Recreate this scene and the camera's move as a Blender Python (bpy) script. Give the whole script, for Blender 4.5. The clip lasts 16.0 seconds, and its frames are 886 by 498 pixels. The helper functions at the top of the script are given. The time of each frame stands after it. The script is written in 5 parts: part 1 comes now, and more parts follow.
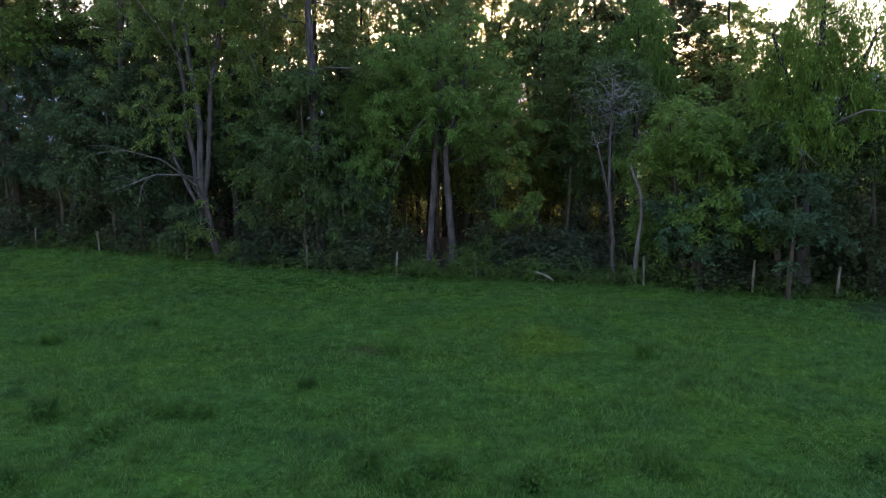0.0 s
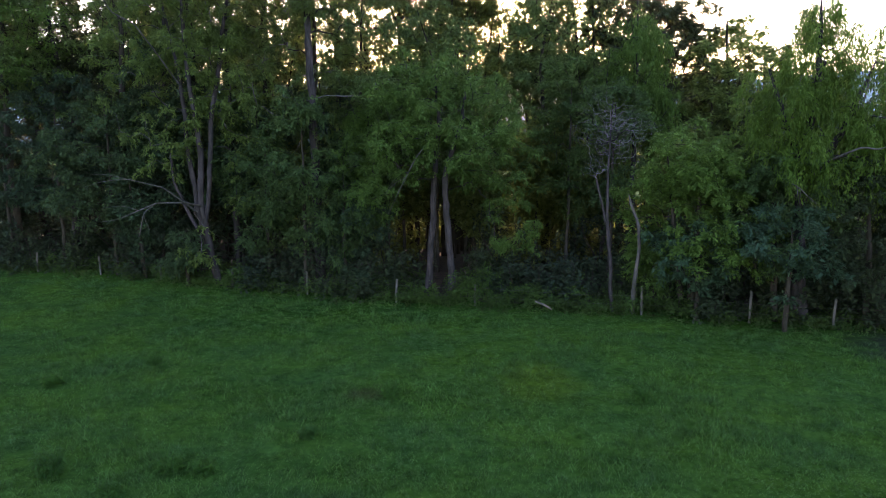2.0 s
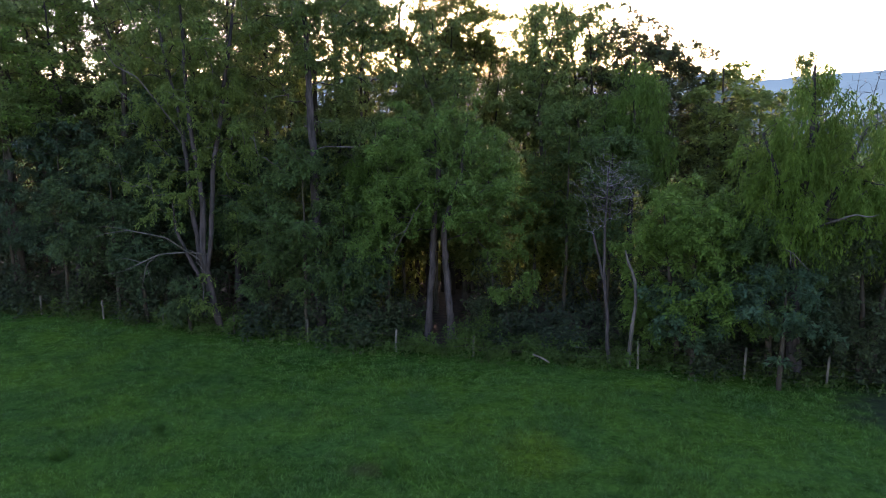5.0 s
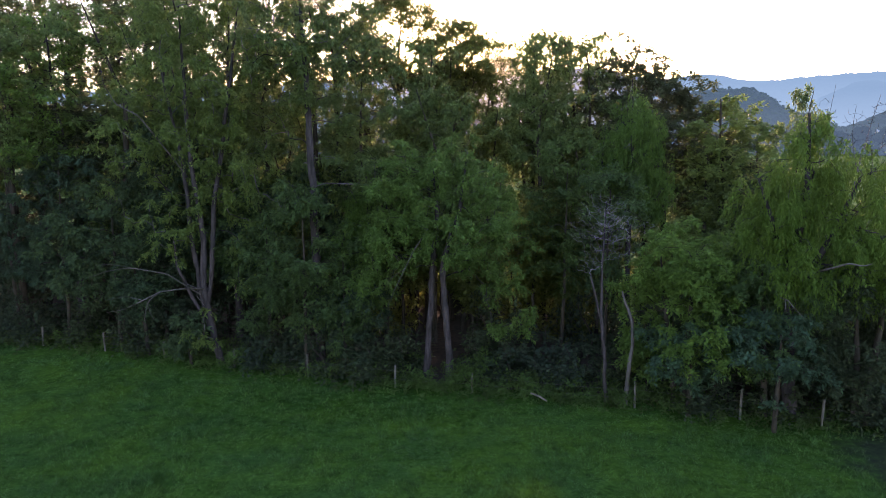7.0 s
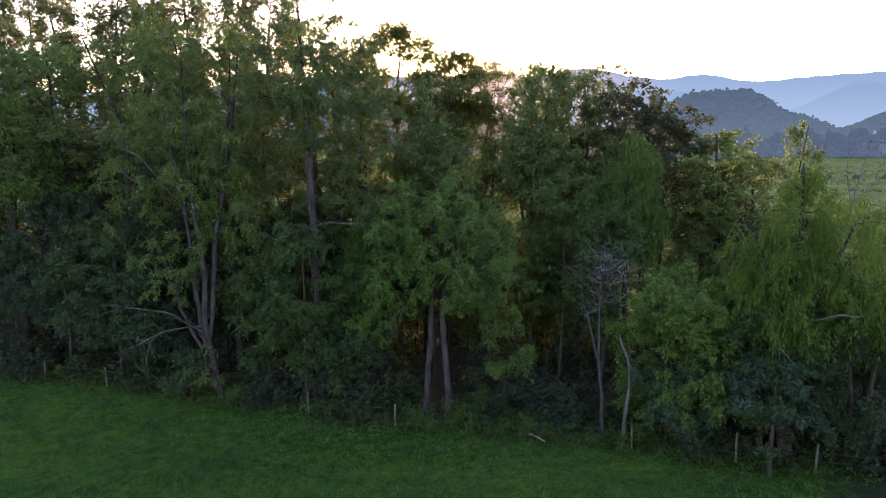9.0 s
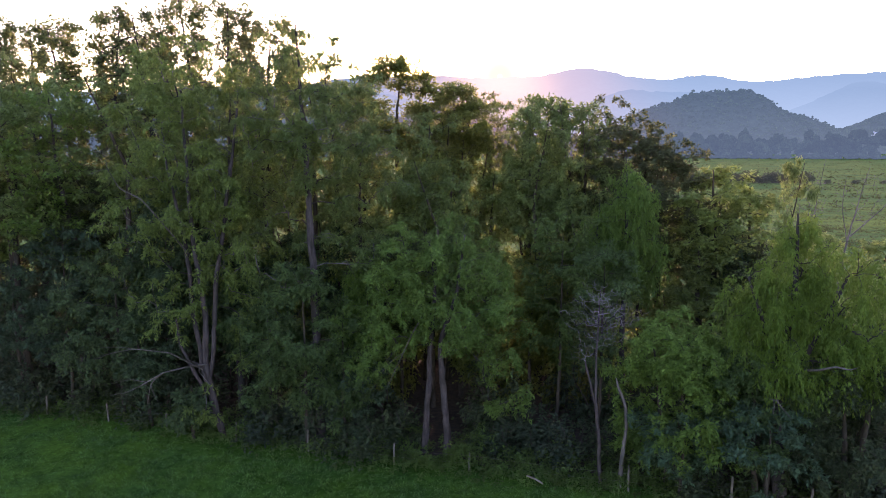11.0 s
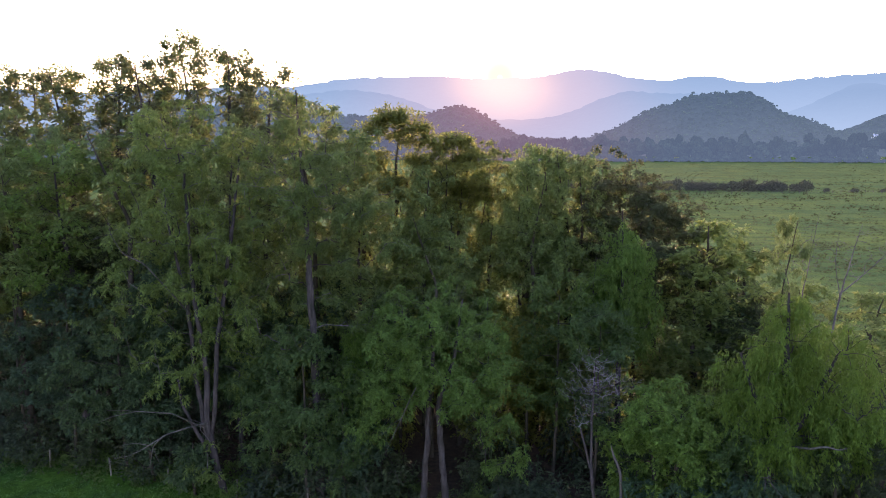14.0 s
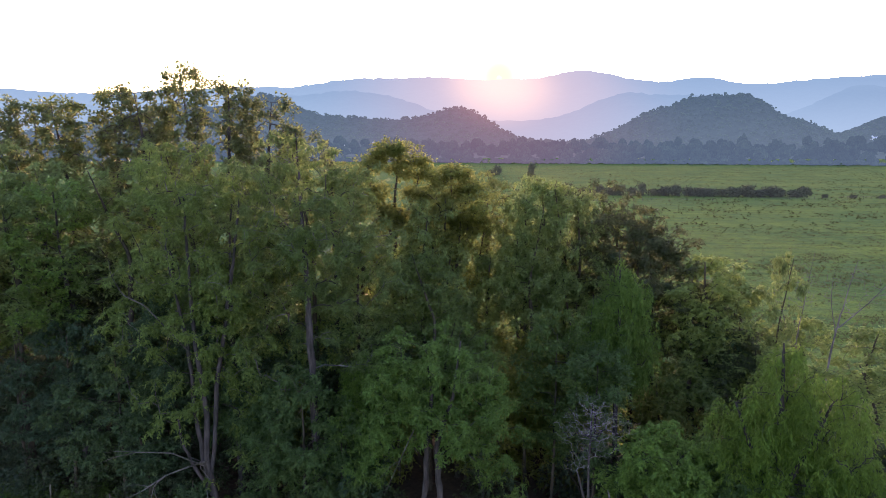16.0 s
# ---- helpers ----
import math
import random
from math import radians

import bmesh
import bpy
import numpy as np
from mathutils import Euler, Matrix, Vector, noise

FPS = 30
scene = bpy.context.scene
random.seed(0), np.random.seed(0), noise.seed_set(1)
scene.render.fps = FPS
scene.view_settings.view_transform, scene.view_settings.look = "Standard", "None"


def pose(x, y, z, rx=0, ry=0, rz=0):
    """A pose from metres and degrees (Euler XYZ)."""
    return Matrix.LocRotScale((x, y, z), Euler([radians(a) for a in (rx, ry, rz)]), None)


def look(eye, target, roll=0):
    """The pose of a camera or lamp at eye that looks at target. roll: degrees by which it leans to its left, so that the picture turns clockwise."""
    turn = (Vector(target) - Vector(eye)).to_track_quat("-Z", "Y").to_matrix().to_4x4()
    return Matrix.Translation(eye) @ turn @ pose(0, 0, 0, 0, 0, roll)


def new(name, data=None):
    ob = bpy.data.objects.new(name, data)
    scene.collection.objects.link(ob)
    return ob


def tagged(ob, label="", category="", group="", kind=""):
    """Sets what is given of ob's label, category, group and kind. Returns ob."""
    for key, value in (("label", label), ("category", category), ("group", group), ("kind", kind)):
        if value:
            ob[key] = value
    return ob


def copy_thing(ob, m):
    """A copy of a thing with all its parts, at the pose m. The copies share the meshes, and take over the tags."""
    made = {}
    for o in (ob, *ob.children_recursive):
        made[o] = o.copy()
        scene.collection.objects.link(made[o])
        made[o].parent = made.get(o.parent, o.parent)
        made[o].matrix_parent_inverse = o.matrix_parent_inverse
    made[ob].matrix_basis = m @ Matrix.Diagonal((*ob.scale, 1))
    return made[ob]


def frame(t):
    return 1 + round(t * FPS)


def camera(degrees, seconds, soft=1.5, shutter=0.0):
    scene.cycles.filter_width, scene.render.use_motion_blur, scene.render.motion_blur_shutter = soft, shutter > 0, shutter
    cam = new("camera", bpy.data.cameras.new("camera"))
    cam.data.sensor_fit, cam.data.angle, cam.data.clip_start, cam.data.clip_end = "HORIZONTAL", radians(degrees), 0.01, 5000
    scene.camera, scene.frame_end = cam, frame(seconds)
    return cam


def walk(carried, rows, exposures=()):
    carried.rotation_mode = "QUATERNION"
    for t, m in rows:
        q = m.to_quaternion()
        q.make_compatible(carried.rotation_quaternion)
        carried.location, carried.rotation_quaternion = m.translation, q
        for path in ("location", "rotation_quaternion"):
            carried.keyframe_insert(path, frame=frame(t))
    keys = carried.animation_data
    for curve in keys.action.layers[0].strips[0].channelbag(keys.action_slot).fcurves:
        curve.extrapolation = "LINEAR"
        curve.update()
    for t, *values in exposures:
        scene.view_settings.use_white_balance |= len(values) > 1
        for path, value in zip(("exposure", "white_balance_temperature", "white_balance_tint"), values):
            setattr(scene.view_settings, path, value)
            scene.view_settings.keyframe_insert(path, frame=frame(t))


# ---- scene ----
EXPOSURE = 3.1
cam = camera(67.0, 16.0, soft=0.9)
# seconds, x, y, z in metres, pitch, roll, yaw in degrees: a drone that climbs straight up
PATH = [
    (0.0, 0.00, 0.08, 7.001, -8.80, 0.00, -0.00),
    (0.5, 0.01, 0.07, 7.387, -8.85, 0.01, -0.00),
    (1.0, 0.00, 0.07, 7.781, -8.89, 0.01, -0.03),
    (1.5, 0.01, 0.08, 8.190, -8.91, 0.01, -0.04),
    (2.0, 0.00, 0.08, 8.619, -8.93, 0.02, -0.06),
    (2.5, -0.00, 0.08, 9.067, -8.93, 0.00, -0.08),
    (3.0, 0.00, 0.07, 9.529, -8.91, -0.00, -0.09),
    (3.5, -0.00, 0.06, 9.980, -8.91, -0.00, -0.10),
    (4.0, 0.01, 0.06, 10.460, -8.92, -0.00, -0.09),
    (6.5, 0.15, 0.09, 12.974, -8.90, 0.00, 0.03),
    (7.0, 0.16, 0.09, 13.522, -8.90, -0.02, 0.01),
    (7.5, 0.14, 0.06, 14.072, -8.90, -0.02, -0.02),
    (8.0, 0.12, 0.05, 14.637, -8.91, -0.03, -0.07),
    (8.5, 0.11, 0.04, 15.219, -8.91, -0.02, -0.12),
    (9.0, 0.10, 0.03, 15.811, -8.90, -0.01, -0.16),
    (11.5, 0.19, 0.06, 18.788, -8.92, 0.01, -0.17),
    (12.0, 0.20, 0.04, 19.394, -8.89, 0.01, -0.17),
    (12.5, 0.22, 0.03, 20.028, -8.90, 0.00, -0.16),
    (13.0, 0.25, 0.04, 20.680, -8.91, -0.01, -0.15),
    (13.5, 0.26, 0.05, 21.282, -8.90, -0.03, -0.17),
    (14.0, 0.28, 0.05, 21.915, -8.91, -0.04, -0.17),
    (14.5, 0.29, 0.08, 22.527, -8.90, -0.06, -0.17),
    (15.0, 0.31, 0.10, 23.131, -8.89, -0.08, -0.18),
    (15.5, 0.31, 0.10, 23.752, -8.90, -0.11, -0.20),
    (16.0, 0.31, 0.13, 24.360, -8.89, -0.13, -0.24),
]
walk(cam, [(t, pose(x, y, z, 90 + pitch, roll, yaw)) for t, x, y, z, pitch, roll, yaw in PATH],
     exposures=[(0.0, EXPOSURE + 0.13, 6350, 36), (4.0, EXPOSURE + 0.06, 6350, 39), (8.0, EXPOSURE + 0.02, 6400, 44), (12.0, EXPOSURE + 0.18, 6550, 50), (16.0, EXPOSURE + 0.06, 6480, 44)])

# ---- sky and sun ----
SUN_UP, SUN_SIDE = radians(5.5), radians(4.9)
world = bpy.data.worlds.new("world")
scene.world = world
world.use_nodes = True
wn = world.node_tree.nodes
sky = wn.new("ShaderNodeTexSky")
sky.sky_type = 'NISHITA'
sky.sun_disc = False
sky.sun_elevation = SUN_UP
sky.sun_rotation = SUN_SIDE
sky.air_density, sky.dust_density, sky.ozone_density = 1.0, 1.5, 1.5
wn["Background"].inputs[1].default_value = 0.12

sun_dir = Vector((math.sin(SUN_SIDE) * math.cos(SUN_UP), math.cos(SUN_SIDE) * math.cos(SUN_UP), math.sin(SUN_UP)))
# the dusty golden glow that a low sun spreads in the sky round it
wl = world.node_tree.links
way = wn.new("ShaderNodeTexCoord")
dot = wn.new("ShaderNodeVectorMath")
dot.operation = 'DOT_PRODUCT'
dot.inputs[1].default_value = sun_dir
wl.new(way.outputs["Generated"], dot.inputs[0])
glow = wn.new("ShaderNodeMapRange")
glow.interpolation_type = 'SMOOTHERSTEP'
glow.inputs["From Min"].default_value, glow.inputs["From Max"].default_value = math.cos(radians(3.3)), 1.0
glow.inputs["To Min"].default_value, glow.inputs["To Max"].default_value = 0.0, 1.0
wl.new(dot.outputs["Value"], glow.inputs["Value"])
golden = wn.new("ShaderNodeMix")
golden.data_type = 'RGBA'
golden.inputs[7].default_value = (1.6, 1.15, 0.68, 1)
wl.new(glow.outputs[0], golden.inputs[0])
wl.new(sky.outputs[0], golden.inputs[6])
wl.new(golden.outputs[2], wn["Background"].inputs[0])
lamp = bpy.data.lights.new("sun", 'SUN')
lamp.energy, lamp.angle, lamp.color = 1.9, radians(1.6), (1.0, 0.70, 0.43)
sun = new("sun", lamp)
sun.matrix_world = look(sun_dir * 300, (0, 0, 0))


# ---- materials ----
def nodes_of(name):
    m = bpy.data.materials.new(name)
    m.use_nodes = True
    nt = m.node_tree
    nt.nodes.clear()
    return m, nt, nt.nodes.new("ShaderNodeOutputMaterial")


def ramp(nt, stops, fac):
    r = nt.nodes.new("ShaderNodeValToRGB")
    els = r.color_ramp.elements
    while len(els) < len(stops):
        els.new(0.5)
    for e, (p, c) in zip(els, stops):
        e.position, e.color = p, (*c, 1)
    nt.links.new(fac, r.inputs[0])
    return r.outputs[0]


def noise_tex(nt, scale, detail=3.0, coord="Object", stretch=None, rough=0.55):
    tc = nt.nodes.new("ShaderNodeTexCoord")
    n = nt.nodes.new("ShaderNodeTexNoise")
    n.inputs["Scale"].default_value, n.inputs["Detail"].default_value, n.inputs["Roughness"].default_value = scale, detail, rough
    src = tc.outputs[coord]
    if stretch:
        mp = nt.nodes.new("ShaderNodeMapping")
        mp.inputs["Scale"].default_value = stretch
        nt.links.new(src, mp.inputs[0])
        src = mp.outputs[0]
    nt.links.new(src, n.inputs["Vector"])
    return n.outputs["Fac"]


def mixed(nt, a, b, fac, mode="MIX"):
    m = nt.nodes.new("ShaderNodeMix")
    m.data_type, m.blend_type = 'RGBA', mode
    for sock, v in ((m.inputs[0], fac), (m.inputs[6], a), (m.inputs[7], b)):
        if isinstance(v, (int, float)):
            sock.default_value = v
        elif isinstance(v, tuple):
            sock.default_value = (*v, 1)
        else:
            nt.links.new(v, sock)
    return m.outputs[2]


def leaf_mat(name, dark, mid, light, through_amount=0.35, patch=0.25, rough=0.6, haze_glow=None, haze_glow_amount=0.0, gloss=0.2, drift=0.3):
    """Leaves: each leaf its own tone, drifting over the crown, light shining through."""
    m, nt, out = nodes_of(name)
    geo = nt.nodes.new("ShaderNodeNewGeometry")
    info = nt.nodes.new("ShaderNodeObjectInfo")
    one = ramp(nt, [(0.0, dark), (0.55, mid), (1.0, light)], geo.outputs["Random Per Island"])
    big = ramp(nt, [(0.3, tuple((1 - drift) * v for v in mid)), (0.7, tuple(min(1, (1 + .8 * drift) * v) for v in mid))], noise_tex(nt, patch, 2.0))
    col = mixed(nt, one, big, drift)
    tone = ramp(nt, [(0.0, (0.82, 0.84, 0.95)), (0.5, (1, 1, 1)), (1.0, (1.12, 1.04, 0.8))], info.outputs["Random"])
    col = mixed(nt, col, tone, 1.0, "MULTIPLY")
    p = nt.nodes.new("ShaderNodeBsdfPrincipled")
    p.inputs["Roughness"].default_value = rough
    p.inputs["Specular IOR Level"].default_value = gloss
    nt.links.new(col, p.inputs["Base Color"])
    tr = nt.nodes.new("ShaderNodeBsdfTranslucent")
    nt.links.new(mixed(nt, col, (1.0, 0.95, 0.35), 0.12), tr.inputs["Color"])
    mx = nt.nodes.new("ShaderNodeMixShader")
    mx.inputs[0].default_value = through_amount
    nt.links.new(p.outputs[0], mx.inputs[1])
    nt.links.new(tr.outputs[0], mx.inputs[2])
    last = mx
    # an emission share paints distance haze onto the leaves
    if haze_glow:
        e = nt.nodes.new("ShaderNodeEmission")
        e.inputs["Color"].default_value = (*haze_glow, 1)
        last = nt.nodes.new("ShaderNodeMixShader")
        last.inputs[0].default_value = haze_glow_amount
        nt.links.new(mx.outputs[0], last.inputs[1])
        nt.links.new(e.outputs[0], last.inputs[2])
    nt.links.new(last.outputs[0], out.inputs[0])
    return m


def bark_mat(name, dark, light, rough=0.9, scale=6.0):
    m, nt, out = nodes_of(name)
    n1 = noise_tex(nt, scale, 6.0, stretch=(1, 1, 0.18), rough=0.65)
    n2 = noise_tex(nt, 0.9, 3.0)
    col = mixed(nt, ramp(nt, [(0.3, dark), (0.72, light)], n1), ramp(nt, [(0.35, (0.55, 0.6, 0.5)), (0.65, (1.1, 1.05, 1.0))], n2), 1.0, "MULTIPLY")
    p = nt.nodes.new("ShaderNodeBsdfPrincipled")
    p.inputs["Roughness"].default_value = rough
    p.inputs["Specular IOR Level"].default_value = 0.2
    nt.links.new(col, p.inputs["Base Color"])
    b = nt.nodes.new("ShaderNodeBump")
    b.inputs["Strength"].default_value, b.inputs["Distance"].default_value = 0.7, 0.03
    nt.links.new(n1, b.inputs["Height"])
    nt.links.new(b.outputs[0], p.inputs["Normal"])
    nt.links.new(p.outputs[0], out.inputs[0])
    return m


def patch(nt, cx, cy, rx, ry):
    """1 inside a ragged oval on the ground, 0 outside."""
    tc = nt.nodes.new("ShaderNodeTexCoord")
    mp = nt.nodes.new("ShaderNodeMapping")
    mp.vector_type = 'TEXTURE'
    mp.inputs["Location"].default_value = (cx, cy, 0)
    mp.inputs["Scale"].default_value = (rx, ry, 1000)
    nt.links.new(tc.outputs["Object"], mp.inputs[0])
    ln = nt.nodes.new("ShaderNodeVectorMath")
    ln.operation = 'LENGTH'
    nt.links.new(mp.outputs[0], ln.inputs[0])
    wob = nt.nodes.new("ShaderNodeMath")
    wob.operation = 'MULTIPLY_ADD'
    wob.inputs[1].default_value = 1.3
    nt.links.new(noise_tex(nt, 0.7, 4.0, rough=0.7), wob.inputs[0])
    nt.links.new(ln.outputs["Value"], wob.inputs[2])
    mr = nt.nodes.new("ShaderNodeMapRange")
    mr.interpolation_type = 'SMOOTHSTEP'
    mr.inputs["From Min"].default_value, mr.inputs["From Max"].default_value = 1.1, 1.9
    mr.inputs["To Min"].default_value, mr.inputs["To Max"].default_value = 1.0, 0.0
    nt.links.new(wob.outputs[0], mr.inputs["Value"])
    return mr.outputs[0]


def sward(nt, fine):
    """Tint of the grazed sward by patches: blue-green seed grass, yellow worn spots, dark damp clover."""
    a = ramp(nt, [(0.34, (0.82, 0.87, 1.1)), (0.5, (1, 1, 1)), (0.66, (1.14, 1.08, 0.85))], noise_tex(nt, 0.3, 4.0, rough=0.65))
    c = ramp(nt, [(0.34, (0.62, 0.68, 0.66)), (0.5, (1, 1, 1)), (0.68, (1.22, 1.25, 1.3))], noise_tex(nt, 1.4, 5.0, rough=0.72))
    col = mixed(nt, mixed(nt, fine, a, 1.0, "MULTIPLY"), c, 1.0, "MULTIPLY")
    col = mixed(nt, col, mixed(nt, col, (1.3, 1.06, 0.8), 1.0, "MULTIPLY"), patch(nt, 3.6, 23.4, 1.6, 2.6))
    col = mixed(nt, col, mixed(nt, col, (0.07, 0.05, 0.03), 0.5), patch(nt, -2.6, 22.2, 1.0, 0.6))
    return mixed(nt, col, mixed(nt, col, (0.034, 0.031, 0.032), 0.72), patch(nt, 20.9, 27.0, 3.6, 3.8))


def grass_mat():
    m, nt, out = nodes_of("grass_blades")
    geo = nt.nodes.new("ShaderNodeNewGeometry")
    one = ramp(nt, [(0.0, (0.036, 0.088, 0.016)), (0.5, (0.064, 0.16, 0.026)), (0.93, (0.09, 0.202, 0.04)), (1.0, (0.11, 0.18, 0.05))], geo.outputs["Random Per Island"])
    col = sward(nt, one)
    p = nt.nodes.new("ShaderNodeBsdfPrincipled")
    p.inputs["Roughness"].default_value = 0.6
    p.inputs["Specular IOR Level"].default_value = 0.25
    nt.links.new(col, p.inputs["Base Color"])
    tr = nt.nodes.new("ShaderNodeBsdfTranslucent")
    nt.links.new(col, tr.inputs["Color"])
    mx = nt.nodes.new("ShaderNodeMixShader")
    mx.inputs[0].default_value = 0.3
    nt.links.new(p.outputs[0], mx.inputs[1])
    nt.links.new(tr.outputs[0], mx.inputs[2])
    nt.links.new(mx.outputs[0], out.inputs[0])
    return m


def ground_mat():
    """Pasture sward: clover, worn yellow patches and damp hollows."""
    m, nt, out = nodes_of("pasture")
    fine = ramp(nt, [(0.3, (0.026, 0.06, 0.012)), (0.55, (0.05, 0.12, 0.021)), (0.8, (0.078, 0.168, 0.034))], noise_tex(nt, 5.0, 5.0, rough=0.7))
    big = ramp(nt, [(0.35, (0.8, 0.9, 0.9)), (0.65, (1.2, 1.12, 0.9))], noise_tex(nt, 0.03, 3.0))
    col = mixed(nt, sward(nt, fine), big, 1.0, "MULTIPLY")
    # past the wood, back light and haze are put into the meadow's colour
    meadow_light = nt.nodes.new("ShaderNodeMapRange")
    meadow_light.inputs["From Min"].default_value, meadow_light.inputs["From Max"].default_value = 56, 74
    place = nt.nodes.new("ShaderNodeSeparateXYZ")
    nt.links.new(nt.nodes.new("ShaderNodeTexCoord").outputs["Object"], place.inputs[0])
    nt.links.new(place.outputs["Y"], meadow_light.inputs["Value"])
    col = mixed(nt, col, mixed(nt, col, (2.0, 1.3, 2.4), 1.0, "MULTIPLY"), meadow_light.outputs[0])
    # pasture colour darkened to stand for the shade between grass blades
    blade_shade = mixed(nt, col, (0.82, 0.82, 0.82), 1.0, "MULTIPLY")
    col = mixed(nt, col, blade_shade, patch(nt, 0, 10, 70, 60))
    swath = ramp(nt, [(0.36, (0.74, 0.78, 0.76)), (0.5, (0.96, 0.97, 0.97)), (0.64, (1.18, 1.14, 1.1))], noise_tex(nt, 0.16, 6.0, stretch=(0.35, 1.6, 1), rough=0.75))
    col = mixed(nt, col, swath, 1.0, "MULTIPLY")
    p = nt.nodes.new("ShaderNodeBsdfPrincipled")
    p.inputs["Roughness"].default_value = 0.95
    p.inputs["Specular IOR Level"].default_value = 0.009
    nt.links.new(col, p.inputs["Base Color"])
    b = nt.nodes.new("ShaderNodeBump")
    b.inputs["Strength"].default_value, b.inputs["Distance"].default_value = 0.2, 0.05
    nt.links.new(noise_tex(nt, 7.0, 5.0, rough=0.75), b.inputs["Height"])
    tuft = nt.nodes.new("ShaderNodeBump")
    tuft.inputs["Strength"].default_value, tuft.inputs["Distance"].default_value = 0.25, 0.2
    nt.links.new(noise_tex(nt, 0.45, 6.0, stretch=(0.5, 1, 1), rough=0.7), tuft.inputs["Height"])
    nt.links.new(b.outputs[0], tuft.inputs["Normal"])
    nt.links.new(tuft.outputs[0], p.inputs["Normal"])
    nt.links.new(p.outputs[0], out.inputs[0])
    return m


def distance_mat(name, forest, haze_glow, low_haze_glow, amount, scale, top, sun_x, warm, leafy=False):
    """Far wooded slope with emissive painted haze: paler low down, warmer under the sun."""
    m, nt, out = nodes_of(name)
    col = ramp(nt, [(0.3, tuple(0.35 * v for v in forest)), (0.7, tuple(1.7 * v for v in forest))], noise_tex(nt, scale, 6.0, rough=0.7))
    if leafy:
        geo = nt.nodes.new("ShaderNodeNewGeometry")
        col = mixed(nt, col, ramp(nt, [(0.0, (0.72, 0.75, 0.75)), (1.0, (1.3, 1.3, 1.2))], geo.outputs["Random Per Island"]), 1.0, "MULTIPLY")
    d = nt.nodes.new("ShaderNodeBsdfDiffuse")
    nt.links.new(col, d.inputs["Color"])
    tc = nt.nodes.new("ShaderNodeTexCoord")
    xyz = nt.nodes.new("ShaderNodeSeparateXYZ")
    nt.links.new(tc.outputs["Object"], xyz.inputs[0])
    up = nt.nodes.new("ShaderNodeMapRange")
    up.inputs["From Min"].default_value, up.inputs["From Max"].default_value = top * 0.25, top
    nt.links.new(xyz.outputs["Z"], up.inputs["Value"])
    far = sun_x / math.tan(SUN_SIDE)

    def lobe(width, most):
        """Painted sun glow's share: most at its foot, none at that width."""
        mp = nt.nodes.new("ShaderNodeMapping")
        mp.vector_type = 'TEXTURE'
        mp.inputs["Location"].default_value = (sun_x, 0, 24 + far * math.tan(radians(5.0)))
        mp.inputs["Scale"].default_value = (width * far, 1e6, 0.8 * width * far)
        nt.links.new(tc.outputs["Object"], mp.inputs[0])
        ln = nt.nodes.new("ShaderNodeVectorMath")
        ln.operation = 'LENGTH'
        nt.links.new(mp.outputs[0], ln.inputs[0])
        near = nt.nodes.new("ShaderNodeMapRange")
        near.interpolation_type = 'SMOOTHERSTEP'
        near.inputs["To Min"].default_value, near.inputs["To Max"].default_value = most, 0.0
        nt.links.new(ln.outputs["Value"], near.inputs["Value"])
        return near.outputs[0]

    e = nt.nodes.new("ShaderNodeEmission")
    haze = mixed(nt, mixed(nt, low_haze_glow, haze_glow, up.outputs[0]), warm, lobe(0.3, 0.75))
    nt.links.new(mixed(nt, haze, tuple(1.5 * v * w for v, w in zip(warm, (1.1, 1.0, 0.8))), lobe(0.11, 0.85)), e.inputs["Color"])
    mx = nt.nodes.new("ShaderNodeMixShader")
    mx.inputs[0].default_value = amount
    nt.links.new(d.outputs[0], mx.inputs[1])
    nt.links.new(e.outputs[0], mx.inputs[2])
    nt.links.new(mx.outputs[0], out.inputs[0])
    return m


def plain_mat(name, dark, light, scale=8.0, rough=0.8):
    m, nt, out = nodes_of(name)
    p = nt.nodes.new("ShaderNodeBsdfPrincipled")
    p.inputs["Roughness"].default_value = rough
    nt.links.new(ramp(nt, [(0.3, dark), (0.7, light)], noise_tex(nt, scale, 4.0)), p.inputs["Base Color"])
    nt.links.new(p.outputs[0], out.inputs[0])
    return m


LEAF_ASH = leaf_mat("ash_leaves", (0.056, 0.1, 0.03), (0.104, 0.176, 0.048), (0.165, 0.264, 0.068), 0.42)
LEAF_MAPLE = leaf_mat("maple_leaves", (0.05, 0.112, 0.022), (0.096, 0.195, 0.036), (0.152, 0.278, 0.052), 0.42)
LEAF_WILLOW = leaf_mat("willow_leaves", (0.04, 0.1, 0.017), (0.077, 0.168, 0.028), (0.126, 0.242, 0.041), 0.48)
# leaf colour darkened to stand in for the gloom inside the wood
LEAF_DEEP_SHADE = leaf_mat("deep_shade_leaves", (0.022, 0.038, 0.024), (0.037, 0.062, 0.036), (0.062, 0.098, 0.05), 0.18, gloss=0.12)
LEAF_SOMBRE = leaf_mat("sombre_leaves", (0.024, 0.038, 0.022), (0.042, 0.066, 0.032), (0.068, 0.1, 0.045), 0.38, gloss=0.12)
# a milder leaf with shade worked into its colour
LEAF_SHADE = leaf_mat("shade_darkened_leaves", (0.024, 0.05, 0.03), (0.045, 0.09, 0.05), (0.076, 0.14, 0.066), 0.26, gloss=0.1)
LEAF_MOSS = leaf_mat("moss_green_leaves", (0.03, 0.066, 0.024), (0.057, 0.118, 0.04), (0.1, 0.184, 0.058), 0.4, gloss=0.15)
